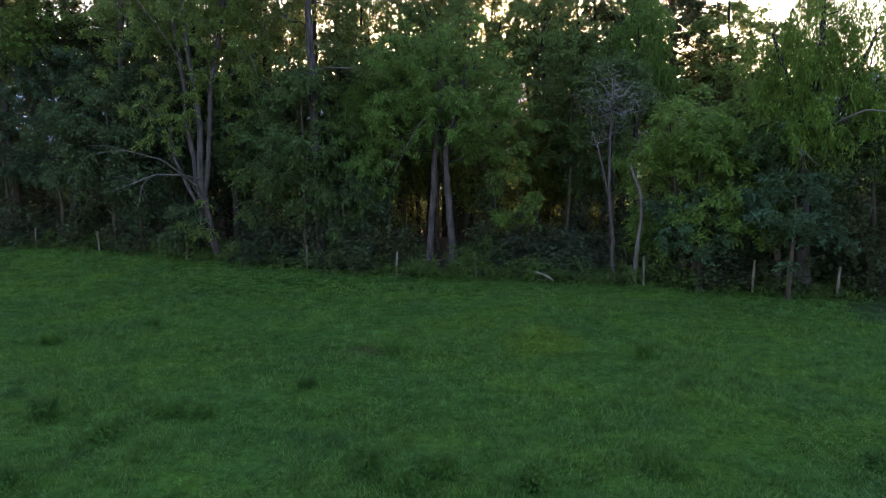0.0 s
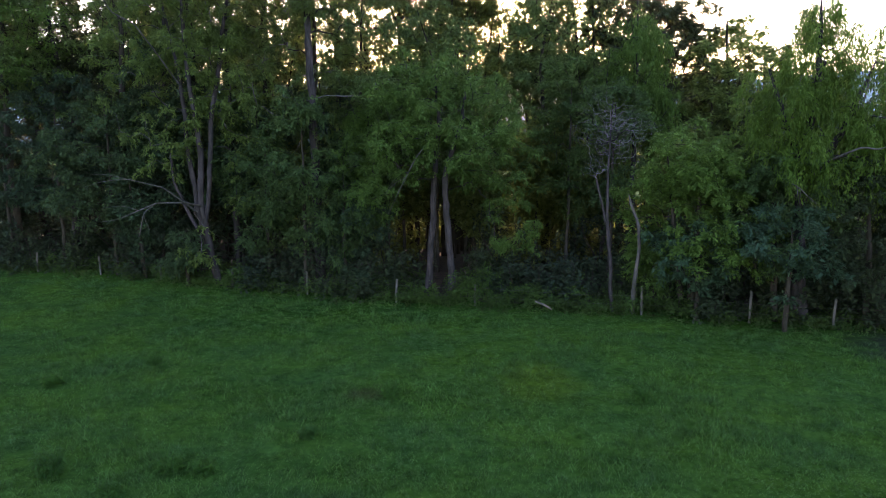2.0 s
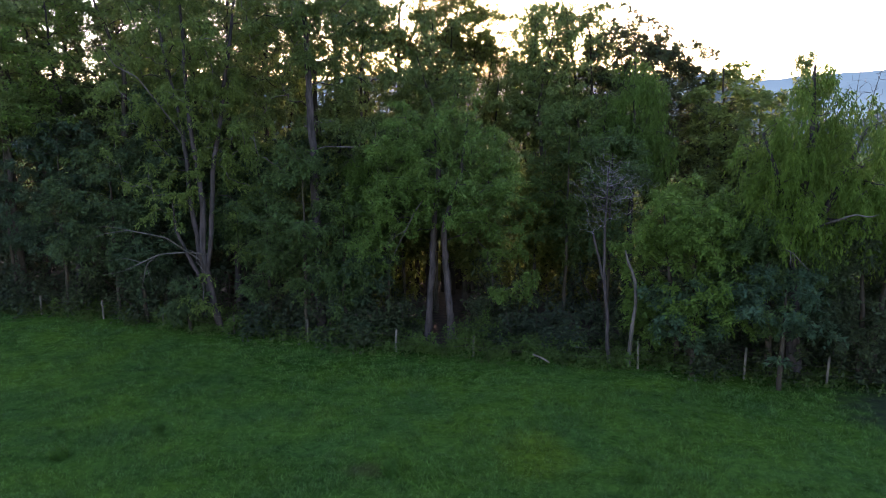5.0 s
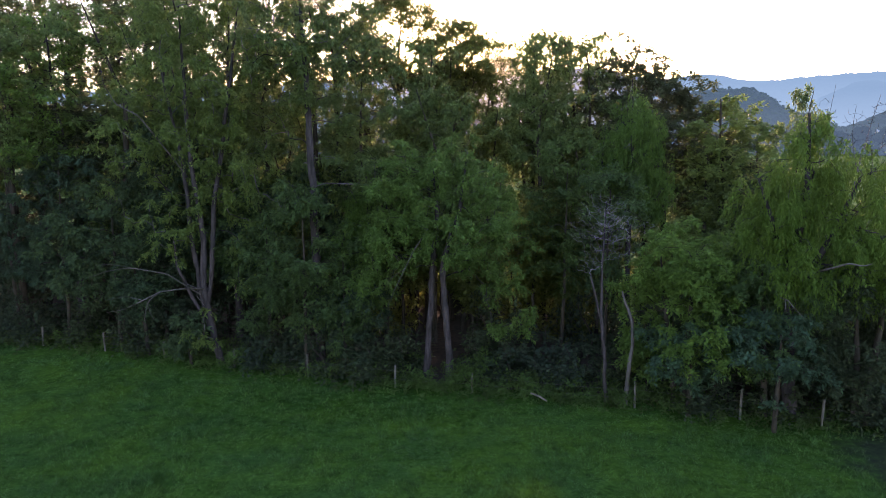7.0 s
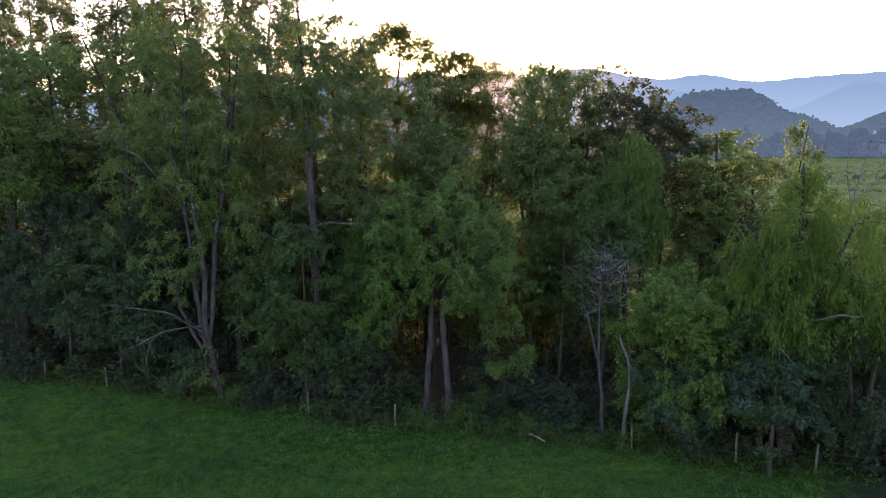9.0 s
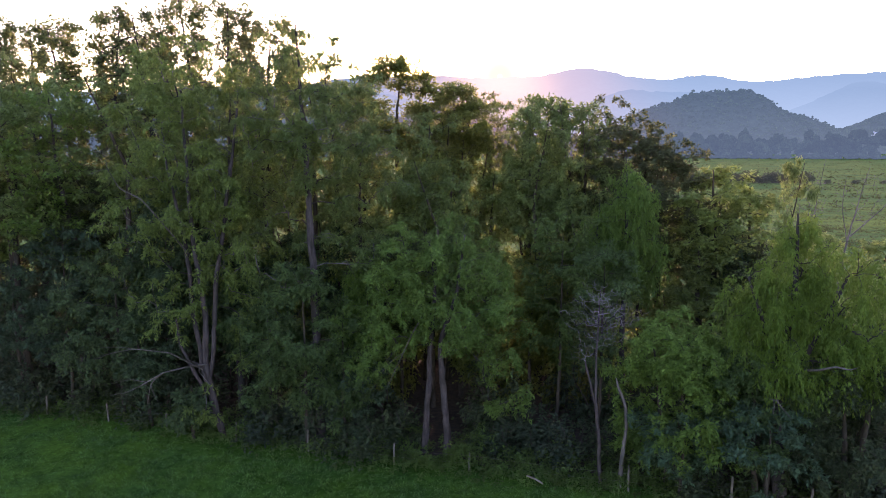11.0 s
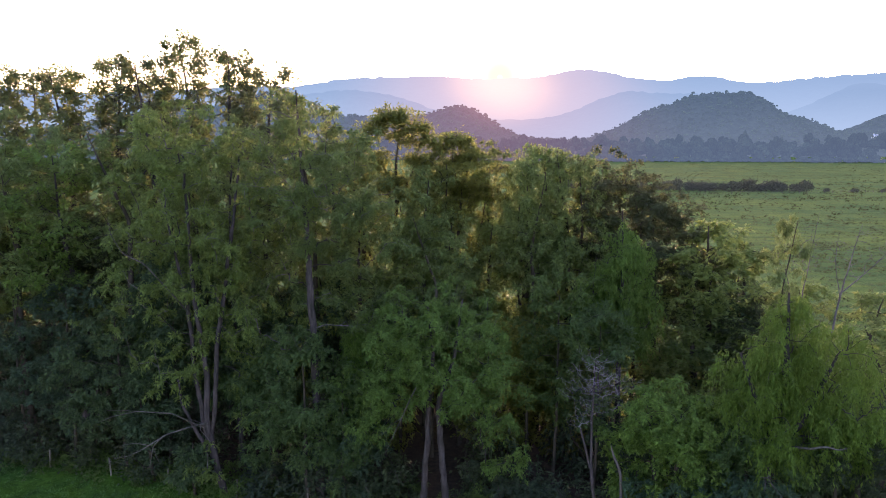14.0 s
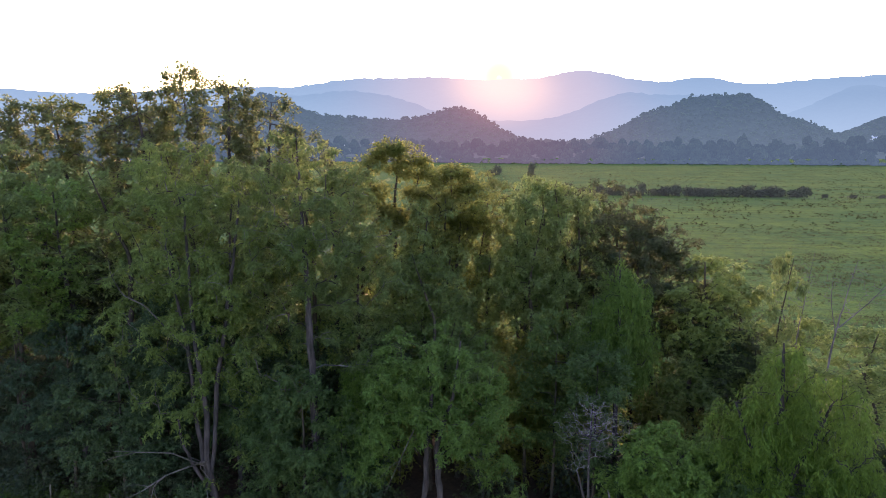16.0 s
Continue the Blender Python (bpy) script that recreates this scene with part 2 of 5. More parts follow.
LEAF_POPLAR = leaf_mat("poplar_leaves", (0.085, 0.14, 0.044), (0.145, 0.224, 0.068), (0.215, 0.315, 0.092), 0.48)
LEAF_TEAL = leaf_mat("blue_green_leaves", (0.03, 0.07, 0.04), (0.056, 0.126, 0.068), (0.09, 0.185, 0.092), 0.35, gloss=0.15)
LEAF_ASPEN = leaf_mat("aspen_leaves", (0.05, 0.075, 0.034), (0.088, 0.128, 0.052), (0.135, 0.188, 0.07), 0.42)
# leaf colour yellowed to carry the low sun's gold on back-lit crowns
LEAF_SUNLIT = leaf_mat("sun_gold_leaves", (0.07, 0.1, 0.024), (0.12, 0.158, 0.036), (0.172, 0.212, 0.048), 0.55)
LEAF_WEED = leaf_mat("weed_leaves", (0.0238, 0.054, 0.015), (0.0476, 0.105, 0.024), (0.085, 0.17, 0.0345), 0.35, 0.6, gloss=0.2, drift=0.75)
LEAF_CLUMP = leaf_mat("rush_blades", (0.0198, 0.0667, 0.014), (0.0369, 0.123, 0.024), (0.063, 0.184, 0.034), 0.25, gloss=0.1)
# hedgerow leaves with some haze painted in as emission
LEAF_FAR = leaf_mat("far_leaves", (0.035, 0.055, 0.03), (0.055, 0.08, 0.042), (0.075, 0.105, 0.052), 0.3, 0.01, haze_glow=(0.010, 0.012, 0.015), haze_glow_amount=0.2)
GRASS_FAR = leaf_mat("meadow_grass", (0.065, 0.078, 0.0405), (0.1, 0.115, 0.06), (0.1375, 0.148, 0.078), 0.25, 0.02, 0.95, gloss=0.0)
TUSSOCK = leaf_mat("tussock_grass", (0.0442, 0.052, 0.027), (0.0676, 0.08, 0.039), (0.0975, 0.105, 0.051), 0.2, 0.02, 0.95, gloss=0.0)
GRASS = grass_mat()
BARK_GREY = bark_mat("grey_bark", (0.028, 0.024, 0.027), (0.1, 0.086, 0.093))
BARK_DARK = bark_mat("dark_bark", (0.03, 0.026, 0.022), (0.10, 0.085, 0.07))
BARK_DEAD = bark_mat("dead_wood", (0.06, 0.055, 0.055), (0.2, 0.185, 0.185))
BARK_TWIG = bark_mat("dead_twigs", (0.07, 0.064, 0.072), (0.23, 0.21, 0.23))
TWIG_PALE = bark_mat("bleached_twigs", (0.14, 0.127, 0.142), (0.38, 0.35, 0.385))
POST_WOOD = bark_mat("weathered_post", (0.09, 0.083, 0.075), (0.26, 0.245, 0.22))
WIRE = plain_mat("rusty_wire", (0.08, 0.06, 0.05), (0.2, 0.18, 0.17), 20.0, 0.6)
PALE_PAINT = plain_mat("pale_painted_boards", (0.6, 0.6, 0.58), (0.78, 0.77, 0.74), 0.5)
ROOF_TIN = plain_mat("tin_roof", (0.3, 0.31, 0.33), (0.5, 0.5, 0.52), 0.5, 0.4)


# ---- mesh helpers ----
def mesh_of(name, verts, faces, mat, smooth=False):
    me = bpy.data.meshes.new(name)
    me.from_pydata(np.asarray(verts, dtype=float), [], faces)
    me.materials.append(mat)
    if smooth:
        me.polygons.foreach_set("use_smooth", np.ones(len(me.polygons), dtype=bool))
    me.update()
    return me


def part(name, me, parent, label=""):
    ob = new(name, me)
    ob.parent = parent
    if label:
        tagged(ob, label)
    return ob


def ground_height(x, y):
    """The pasture lifts a little towards the far fence corner; small swells all over."""
    x, y = np.asarray(x, float), np.asarray(y, float)
    s = np.clip((-6 - x) / 16, 0, 1)
    u = np.clip((y - 26) / 14, 0, 1)
    lift = 0.6 * s * s * (3 - 2 * s) * u * u * (3 - 2 * u)
    swell = 0.05 * np.sin(x * 0.31 + 1.3) * np.cos(y * 0.27) + 0.03 * np.sin(x * 0.9 + y * 0.7)
    return lift + swell * (np.abs(y) < 120)


def fence_y(x):
    return 35.6 - 0.257 * x


def tube(points, radii, sides):
    """A tapered tube along a polyline; returns vertices and quads."""
    p, r = np.asarray(points, float), np.asarray(radii, float)
    d = np.gradient(p, axis=0)
    d /= np.linalg.norm(d, axis=1)[:, None] + 1e-9
    ref = np.where(np.abs(d[:, 2:3]) > 0.9, np.array([[1.0, 0, 0]]), np.array([[0, 0, 1.0]]))
    a = np.cross(d, ref)
    a /= np.linalg.norm(a, axis=1)[:, None] + 1e-9
    b = np.cross(d, a)
    if abs(d[0, 2]) > 0.9 or abs(d[:, 2]).max() > 0.9:
        a = np.cross(d, np.array([[0.83, 0.55, 0.05]]))
        a /= np.linalg.norm(a, axis=1)[:, None] + 1e-9
        b = np.cross(d, a)
    th = np.linspace(0, 2 * math.pi, sides, endpoint=False)
    v = p[:, None] + r[:, None, None] * (np.cos(th)[None, :, None] * a[:, None] + np.sin(th)[None, :, None] * b[:, None])
    n = len(p)
    i = np.arange(n - 1)[:, None] * sides + np.arange(sides)[None]
    j = np.arange(n - 1)[:, None] * sides + (np.arange(sides)[None] + 1) % sides
    q = np.stack([i, j, j + sides, i + sides], -1).reshape(-1, 4)
    return v.reshape(-1, 3), q


def joined(pieces):
    vs, qs, k = [], [], 0
    for v, q in pieces:
        vs.append(v)
        qs.append(q + k)
        k += len(v)
    return np.concatenate(vs), np.concatenate(qs)


def smooth_line(pts, step):
    """Resample control points (x, y, z, r) as a soft curve."""
    p = np.asarray(pts, float)
    k = np.concatenate([[0], np.cumsum(np.linalg.norm(np.diff(p[:, :3], axis=0), axis=1))])
    s = np.linspace(0, k[-1], max(3, int(k[-1] / step) + 1))
    q = np.stack([np.interp(s, k, p[:, c]) for c in range(4)], 1)
    for _ in range(2):
        q[1:-1] = 0.25 * q[:-2] + 0.5 * q[1:-1] + 0.25 * q[2:]
    return q


def leaves(rng, centres, per, spread, flat, size, droop, upright=0.5, twigs=6):
    """Sprays of kite-shaped leaves: from each centre a few twigs, and the leaves set along them.
    flat: height of a spray against its width; droop: how far the tips hang."""
    c = np.repeat(np.asarray(centres, float), twigs, axis=0)
    u = rng.normal(0, 1, (len(c), 3))
    u /= np.linalg.norm(u, axis=1)[:, None] + 1e-9
    u[:, 2] = u[:, 2] * flat + 0.1
    reach = spread * rng.uniform(0.6, 1.35, len(c))
    if droop > 1:
        u[:, :2] *= 0.6
        u[:, 2] = -0.6
        reach *= 1.6
    k = max(1, per // twigs)
    c, u, reach = np.repeat(c, k, axis=0), np.repeat(u, k, axis=0), np.repeat(reach, k)
    n = len(c)
    s = rng.uniform(0.15, 1.0, n)
    p = c + u * (s * reach)[:, None] + rng.normal(0, 0.10, (n, 3)) * spread
    p[:, 2] -= min(droop, 0.9) * 0.75 * reach * s * s
    d = u * np.array([1, 1, 0.6]) + rng.normal(0, 0.65, (n, 3))
    d[:, 2] -= 0.15 + 1.1 * droop * s
    d /= np.linalg.norm(d, axis=1)[:, None]
    up = np.stack([rng.normal(0, 0.5, n), rng.normal(0, 0.5, n), np.full(n, upright) + rng.random(n)], 1)
    side = np.cross(d, up)
    side /= np.linalg.norm(side, axis=1)[:, None] + 1e-9
    ln = size[0] * rng.uniform(0.6, 1.35, n)[:, None]
    wd = size[1] * rng.uniform(0.6, 1.3, n)[:, None]
    nrm = np.cross(side, d)
    a = p + d * ln * 0.45 + nrm * ln * 0.08
    v = np.stack([p, a + side * wd * 0.5, p + d * ln, a - side * wd * 0.5], 1).reshape(-1, 3)
    return v, np.arange(4 * n).reshape(-1, 4)


def sample_blobs(rng, blobs, n, hollow=0.4):
    b = np.asarray(blobs, float)
    w = (b[:, 3] * b[:, 4] * b[:, 5]) ** 0.8
    k = rng.choice(len(b), n, p=w / w.sum())
    u = rng.normal(0, 1, (n, 3))
    u /= np.linalg.norm(u, axis=1)[:, None]
    rough = np.array([1 + 0.45 * noise.noise(Vector(v) * 1.9 + Vector((float(q) * 7.1, 3.0, 1.0))) for v, q in zip(u, k)])
    r = (hollow + (1 - hollow) * rng.random(n) ** 0.6) * rough
    return b[k, :3] + u * r[:, None] * b[k, 3:6]


def ragged_blobs(rng, blobs, n):
    """Side lobes on the larger crown shapes, so that the outline breaks up into boughs."""
    b = np.asarray(blobs, float)
    w = b[:, 3] * b[:, 5]
    out = [tuple(v) for v in b]
    for k in rng.choice(len(b), n, p=w / w.sum()):
        u = rng.normal(0, 1, 3)
        u /= np.linalg.norm(u)
        g = rng.uniform(.26, .46)
        out.append((*(b[k, :3] + u * b[k, 3:6] * rng.uniform(.85, 1.2)), *(np.array([1.25, 1.25, .8]) * g * b[k, 3:6].mean())))
    return out


def grow(rng, stems, targets, bare=0.3, twig=0.012, up=0.10, clearance=0.6, cap_r=9.0, wander=0.06):
    """Limbs from the stems to the targets, each joining the nearest limb already there. bare: share of a stem that carries none."""
    pos, par, fixed, ok = [], [], [], []
    for st in stems:
        q = smooth_line(st, 0.6)
        first = len(pos)
        for i, (x, y, z, r) in enumerate(q):
            pos.append((x, y, z))
            par.append(-1 if i == 0 else first + i - 1)
            fixed.append(r)
            ok.append(i >= bare * len(q))
    pos = np.array(pos)
    stem_n = len(pos)
    near = np.min(np.linalg.norm(targets[:, None] - pos[None], axis=2), axis=1)
    cap = stem_n + 3 * len(targets)
    P = np.zeros((cap, 3))
    P[:stem_n] = pos
    good = np.zeros(cap, bool)
    good[:stem_n] = ok
    n = stem_n
    for t in np.argsort(near):
        p = targets[t]
        d = p - P[:n]
        cost = np.linalg.norm(d, axis=1) + clearance * np.maximum(0, -d[:, 2]) + np.where(good[:n], 0, 1e6)
        i = int(np.argmin(cost))
        ln = float(np.linalg.norm(d[i]))
        for f in (0.36, 0.7, 1.0):
            P[n] = P[i] + d[i] * f if f == 1.0 else P[i] * (1 - f) + p * f + rng.normal(0, wander, 3) * ln + np.array([0, 0, up * ln])
            if f == 0.36:
                par.append(i)
            else:
                par.append(n - 1)
            good[n] = True
            n += 1
    P, par = P[:n], np.array(par)
    area = np.full(n, 0.0)
    kids = np.bincount(par[par >= 0], minlength=n)
    area[kids == 0] = twig ** 2.3
    for i in range(n - 1, -1, -1):
        if par[i] >= 0:
            area[par[i]] += area[i]
    rad = np.minimum(np.maximum(area, twig ** 2.3) ** (1 / 2.3), cap_r)
    main = np.full(n, -1)
    for i in range(stem_n, n):
        q = par[i]
        if q >= stem_n and (main[q] < 0 or area[i] > area[main[q]]):
            main[q] = i
    pieces = []
    for i in range(stem_n, n):
        q = par[i]
        if q < stem_n or main[q] != i:
            chain = [q, i]
            while main[chain[-1]] >= 0:
                chain.append(main[chain[-1]])
            r = rad[chain].copy()
            r[0] = r[1]
            if q < stem_n:
                r = np.minimum(r, 0.75 * fixed[q])
            r[-1] *= 0.4
            pieces.append((r.max(), tube(P[chain], r, 7 if r.max() > 0.05 else 4 if r.max() > 0.02 else 3)))
    pieces.sort(key=lambda e: -e[0])
    return [e[1] for e in pieces]


def trunk_mesh(rng, st, mat, step=0.35, sides=12):
    q = smooth_line(st, step)
    q[1:, :2] += np.cumsum(rng.normal(0, 0.03, (len(q) - 1, 2)), axis=0) * 0.6
    v, f = tube(q[:, :3], q[:, 3], sides)
    c = np.repeat(q[:, :3], sides, axis=0)
    wob = np.array([noise.noise(Vector(a) * 2.2) for a in v])
    return mesh_of("trunk", c + (v - c) * (1 + 0.28 * wob)[:, None], f, mat, True)


def tree(name, label, at, stems, blobs, clumps, per, leaf, bark, seed, spread=0.75, flat=0.6, size=(0.25, 0.11), droop=0.4,
         bare=0.3, hollow=0.4, upright=0.5, category="tree", group="", twig=0.012, up=0.10, limbs=7, twig_bark=None, cap_r=9.0, wander=0.06, ragged=0):
    """A tree at its base point; stems and crown shapes are given about that base."""
    rng = np.random.default_rng(seed)
    base = tagged(new(name), label, category, group)
    base.location = (*at, float(ground_height(*at)) - 0.05)
    for st in stems:
        part("trunk", trunk_mesh(rng, st, bark), base)
    goals = sample_blobs(rng, ragged_blobs(rng, blobs, ragged) if ragged else blobs, clumps, hollow)
    goals[:, 2] = np.maximum(goals[:, 2], 0.3)
    wood = grow(rng, stems, goals, bare, twig, up, 0.6, cap_r, wander)
    for v, f in wood[:limbs]:
        part("limb", mesh_of("limb", v, f, bark, True), base)
    tagged(part("twig_mass", mesh_of("twig_mass", *joined(wood[limbs:]), twig_bark or bark, True), base), kind="stuff")
    if leaf:
        v, f = leaves(rng, goals, per, spread, flat, size, droop, upright)
        part("crown", mesh_of("crown", v, f, leaf), base)
    return base


# ---- the setting sun ----
def sun_ball():
    m, nt, out = nodes_of("sun_fire")
    e = nt.nodes.new("ShaderNodeEmission")
    e.inputs["Color"].default_value, e.inputs["Strength"].default_value = (1.0, 0.68, 0.32, 1), 0.3
    nt.links.new(e.outputs[0], out.inputs[0])
    bm = bmesh.new()
    bmesh.ops.create_icosphere(bm, subdivisions=3, radius=17)
    me = bpy.data.meshes.new("sun_ball")
    bm.to_mesh(me)
    bm.free()
    me.materials.append(m)
    ob = tagged(new("backdrop_sun", me), "low orange evening sun above the ridge", "sun", kind="structure")
    ob.location = (math.sin(SUN_SIDE) * 4300, math.cos(SUN_SIDE) * 4300, 18 + 4300 * math.tan(SUN_UP))


sun_ball()


# ---- ground ----
def ground_sheet():
    a = np.concatenate([-np.geomspace(60, 4200, 24)[::-1], np.linspace(-58, 58, 117), np.geomspace(60, 4200, 24)])
    b = np.concatenate([-np.geomspace(20, 4200, 16)[::-1], np.linspace(-18, 80, 99), np.geomspace(84, 4600, 30)])
    x, y = np.meshgrid(a, b)
    z = ground_height(x, y)
    n, k = len(b), len(a)
    i = (np.arange(n - 1)[:, None] * k + np.arange(k - 1)[None]).reshape(-1)
    f = np.stack([i, i + 1, i + k + 1, i + k], 1)
    return mesh_of("ground", np.stack([x, y, z], -1).reshape(-1, 3), f, ground_mat(), True)


tagged(new("ground", ground_sheet()), "green grazed pasture and valley meadow", "ground", kind="structure")


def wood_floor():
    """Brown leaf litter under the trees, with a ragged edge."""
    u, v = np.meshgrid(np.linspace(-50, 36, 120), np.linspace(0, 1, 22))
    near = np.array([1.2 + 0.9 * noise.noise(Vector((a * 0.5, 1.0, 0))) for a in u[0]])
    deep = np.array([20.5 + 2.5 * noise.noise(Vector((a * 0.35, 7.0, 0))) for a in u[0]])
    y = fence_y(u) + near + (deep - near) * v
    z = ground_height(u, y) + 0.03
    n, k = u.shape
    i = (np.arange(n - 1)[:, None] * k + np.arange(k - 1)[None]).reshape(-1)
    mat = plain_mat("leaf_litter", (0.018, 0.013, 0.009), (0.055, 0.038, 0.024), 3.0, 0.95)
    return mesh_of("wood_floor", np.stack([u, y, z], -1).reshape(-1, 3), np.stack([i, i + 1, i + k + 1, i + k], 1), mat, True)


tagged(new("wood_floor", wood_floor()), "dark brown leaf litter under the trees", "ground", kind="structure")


# ---- distant hills ----
def hills(name, label, y0, depth, xs, step, floor, bumps, canopy, mat, seed, spurs=1.0, crowns=0.45):
    """A wooded range: rounded hills summed on a grid, roughened by spurs and tree crowns."""
    x = np.arange(xs[0], xs[1], step)
    y = np.linspace(y0 - depth, y0 + depth * 0.6, 46)
    X, Y = np.meshgrid(x, y)
    Z = np.zeros(X.shape)
    fall = np.clip(1 - np.abs(Y - y0) / depth, 0, 1)
    Z += floor * (fall ** 1.2)
    for bx, by, h, sx, sy in bumps:
        Z += h * np.exp(-((X - bx) / sx) ** 2 - ((Y - y0 - by) / sy) ** 2)
    s = Vector((seed * 3.7, seed * 1.3, 0.0))
    flat = np.array([[noise.noise(Vector((a, b, 0.0)) * 0.0035 + s) * 0.13 + noise.noise(Vector((a, b, 0.0)) * 0.011 + s) * 0.05 for a in x] for b in y])
    Z *= 1 + spurs * flat
    rough = np.array([[noise.noise(Vector((a, b, 5.0)) / (canopy * 1.5)) + 0.7 * noise.noise(Vector((a, b, 9.0)) / (canopy * 0.7)) for a in x] for b in y])
    Z = Z + canopy * crowns * rough * np.clip(Z / 30, 0, 1) - 4
    n, k = X.shape
    i = (np.arange(n - 1)[:, None] * k + np.arange(k - 1)[None]).reshape(-1)
    f = np.stack([i, i + 1, i + k + 1, i + k], 1)
    return tagged(new(name, mesh_of(name, np.stack([X, Y, Z], -1).reshape(-1, 3), f, mat, True)), label, "hills", kind="structure")


# haze and sun glow of the distance are painted into these as emission
FAR = distance_mat("far_ridge_haze_glow", (0.05, 0.07, 0.06), (0.033, 0.06, 0.078), (0.049, 0.08, 0.096), 0.88, 0.012, 330, 283, (0.097, 0.085, 0.082))
SECOND = distance_mat("second_ridge_haze_glow", (0.05, 0.07, 0.05), (0.032, 0.058, 0.0755), (0.047, 0.077, 0.093), 0.88, 0.016, 190, 197, (0.074, 0.066, 0.07))
NEAR_HILL = distance_mat("near_hill_haze_glow", (0.055, 0.07, 0.05), (0.0125, 0.0235, 0.0315), (0.0185, 0.031, 0.039), 0.66, 0.05, 120, 128, (0.05, 0.032, 0.037))
HILL_WOOD = distance_mat("hill_wood_haze_glow", (0.06, 0.085, 0.05), (0.0125, 0.0235, 0.0315), (0.0185, 0.031, 0.039), 0.62, 0.02, 120, 128, (0.05, 0.032, 0.037), True)
VALLEY_WOOD = distance_mat("valley_wood_haze_glow", (0.05, 0.07, 0.045), (0.0125, 0.0215, 0.0295), (0.0135, 0.0235, 0.0325), 0.64, 0.03, 40, 78, (0.042, 0.025, 0.031), True)
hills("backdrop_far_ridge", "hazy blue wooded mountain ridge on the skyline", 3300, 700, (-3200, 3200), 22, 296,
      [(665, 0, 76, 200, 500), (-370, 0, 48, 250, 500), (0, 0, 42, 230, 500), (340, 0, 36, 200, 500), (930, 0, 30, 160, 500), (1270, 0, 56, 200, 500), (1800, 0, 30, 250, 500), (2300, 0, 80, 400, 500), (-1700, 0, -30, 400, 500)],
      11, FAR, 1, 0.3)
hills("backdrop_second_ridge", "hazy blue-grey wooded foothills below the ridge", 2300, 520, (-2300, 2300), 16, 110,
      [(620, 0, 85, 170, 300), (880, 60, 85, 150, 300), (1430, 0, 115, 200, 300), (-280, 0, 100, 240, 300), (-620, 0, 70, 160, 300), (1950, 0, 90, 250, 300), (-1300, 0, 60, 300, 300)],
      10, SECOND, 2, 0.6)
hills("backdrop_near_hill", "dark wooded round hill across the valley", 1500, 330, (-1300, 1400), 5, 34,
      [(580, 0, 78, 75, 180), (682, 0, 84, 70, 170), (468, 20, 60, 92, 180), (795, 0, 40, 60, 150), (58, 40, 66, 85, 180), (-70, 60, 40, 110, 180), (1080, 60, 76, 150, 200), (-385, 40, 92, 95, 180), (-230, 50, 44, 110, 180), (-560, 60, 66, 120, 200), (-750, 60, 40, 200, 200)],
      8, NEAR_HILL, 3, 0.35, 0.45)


# ---- the front row of the wood ----
def rel(at, *pts):
    """World control points made relative to a tree's base."""
    return [(p[0] - at[0], p[1] - at[1], *p[2:]) for p in pts]


# many-stemmed ash by the fence, crooked at the foot
AT = (-13.4, 39.3)
ash = tree("ash_tree", "tall many-stemmed ash with pale grey trunks and drooping leaves", AT,
     [rel(AT, (-13.3, 39.3, 0, .22), (-13.75, 39.2, 2.0, .2), (-14.1, 39.1, 4.5, .18), (-13.9, 39, 8, .16), (-14.6, 39.3, 13, .12), (-15.0, 39.8, 21, .05)),
      rel(AT, (-13.9, 39.2, 2.4, .13), (-14.2, 39.1, 4.0, .14), (-14.6, 39.1, 7.5, .13), (-15.1, 39.6, 12, .11), (-16.4, 40.5, 18, .05)),
      rel(AT, (-14.0, 39.2, 3.4, .12), (-13.5, 39.0, 6.0, .14), (-13.2, 39.2, 10, .14), (-12.4, 39.8, 16, .10), (-11.8, 40.6, 21, .05)),
      rel(AT, (-14.2, 39.1, 3.0, .1), (-14.8, 38.7, 4.6, .1), (-15.4, 38.5, 6.2, .08), (-15.5, 38.5, 7.6, .05))],
     [(-1.5, 1, 18.5, 4.6, 3.2, 5), (1.6, 1.2, 17, 3.4, 3, 5.5), (-3.2, 0, 13, 3.6, 3, 3.5), (1.6, .4, 10.5, 2.6, 2.4, 3), (-1, 1.6, 22, 3, 2.4, 2.4), (2.6, .2, 6.5, 2.0, 1.8, 2.2), (-.3, -1.0, 2.9, 1.3, .8, 1.3), (-2.2, -.6, 8.6, 2.2, 1.4, 2.2), (.4, -1.1, 11.5, 2.2, .6, 2.6), (-.8, -1.1, 16, 2.6, .6, 2.6), (.6, -.4, 12, 3.2, 1.6, 3)],
     330, 108, LEAF_ASH, BARK_GREY, 11, droop=0.9, size=(0.24, 0.1), bare=0.35, twig_bark=BARK_TWIG, twig=.014, spread=.6, flat=.5, hollow=.5, ragged=26)

# tall tree with a long bare bole
AT = (-7.3, 38.9)
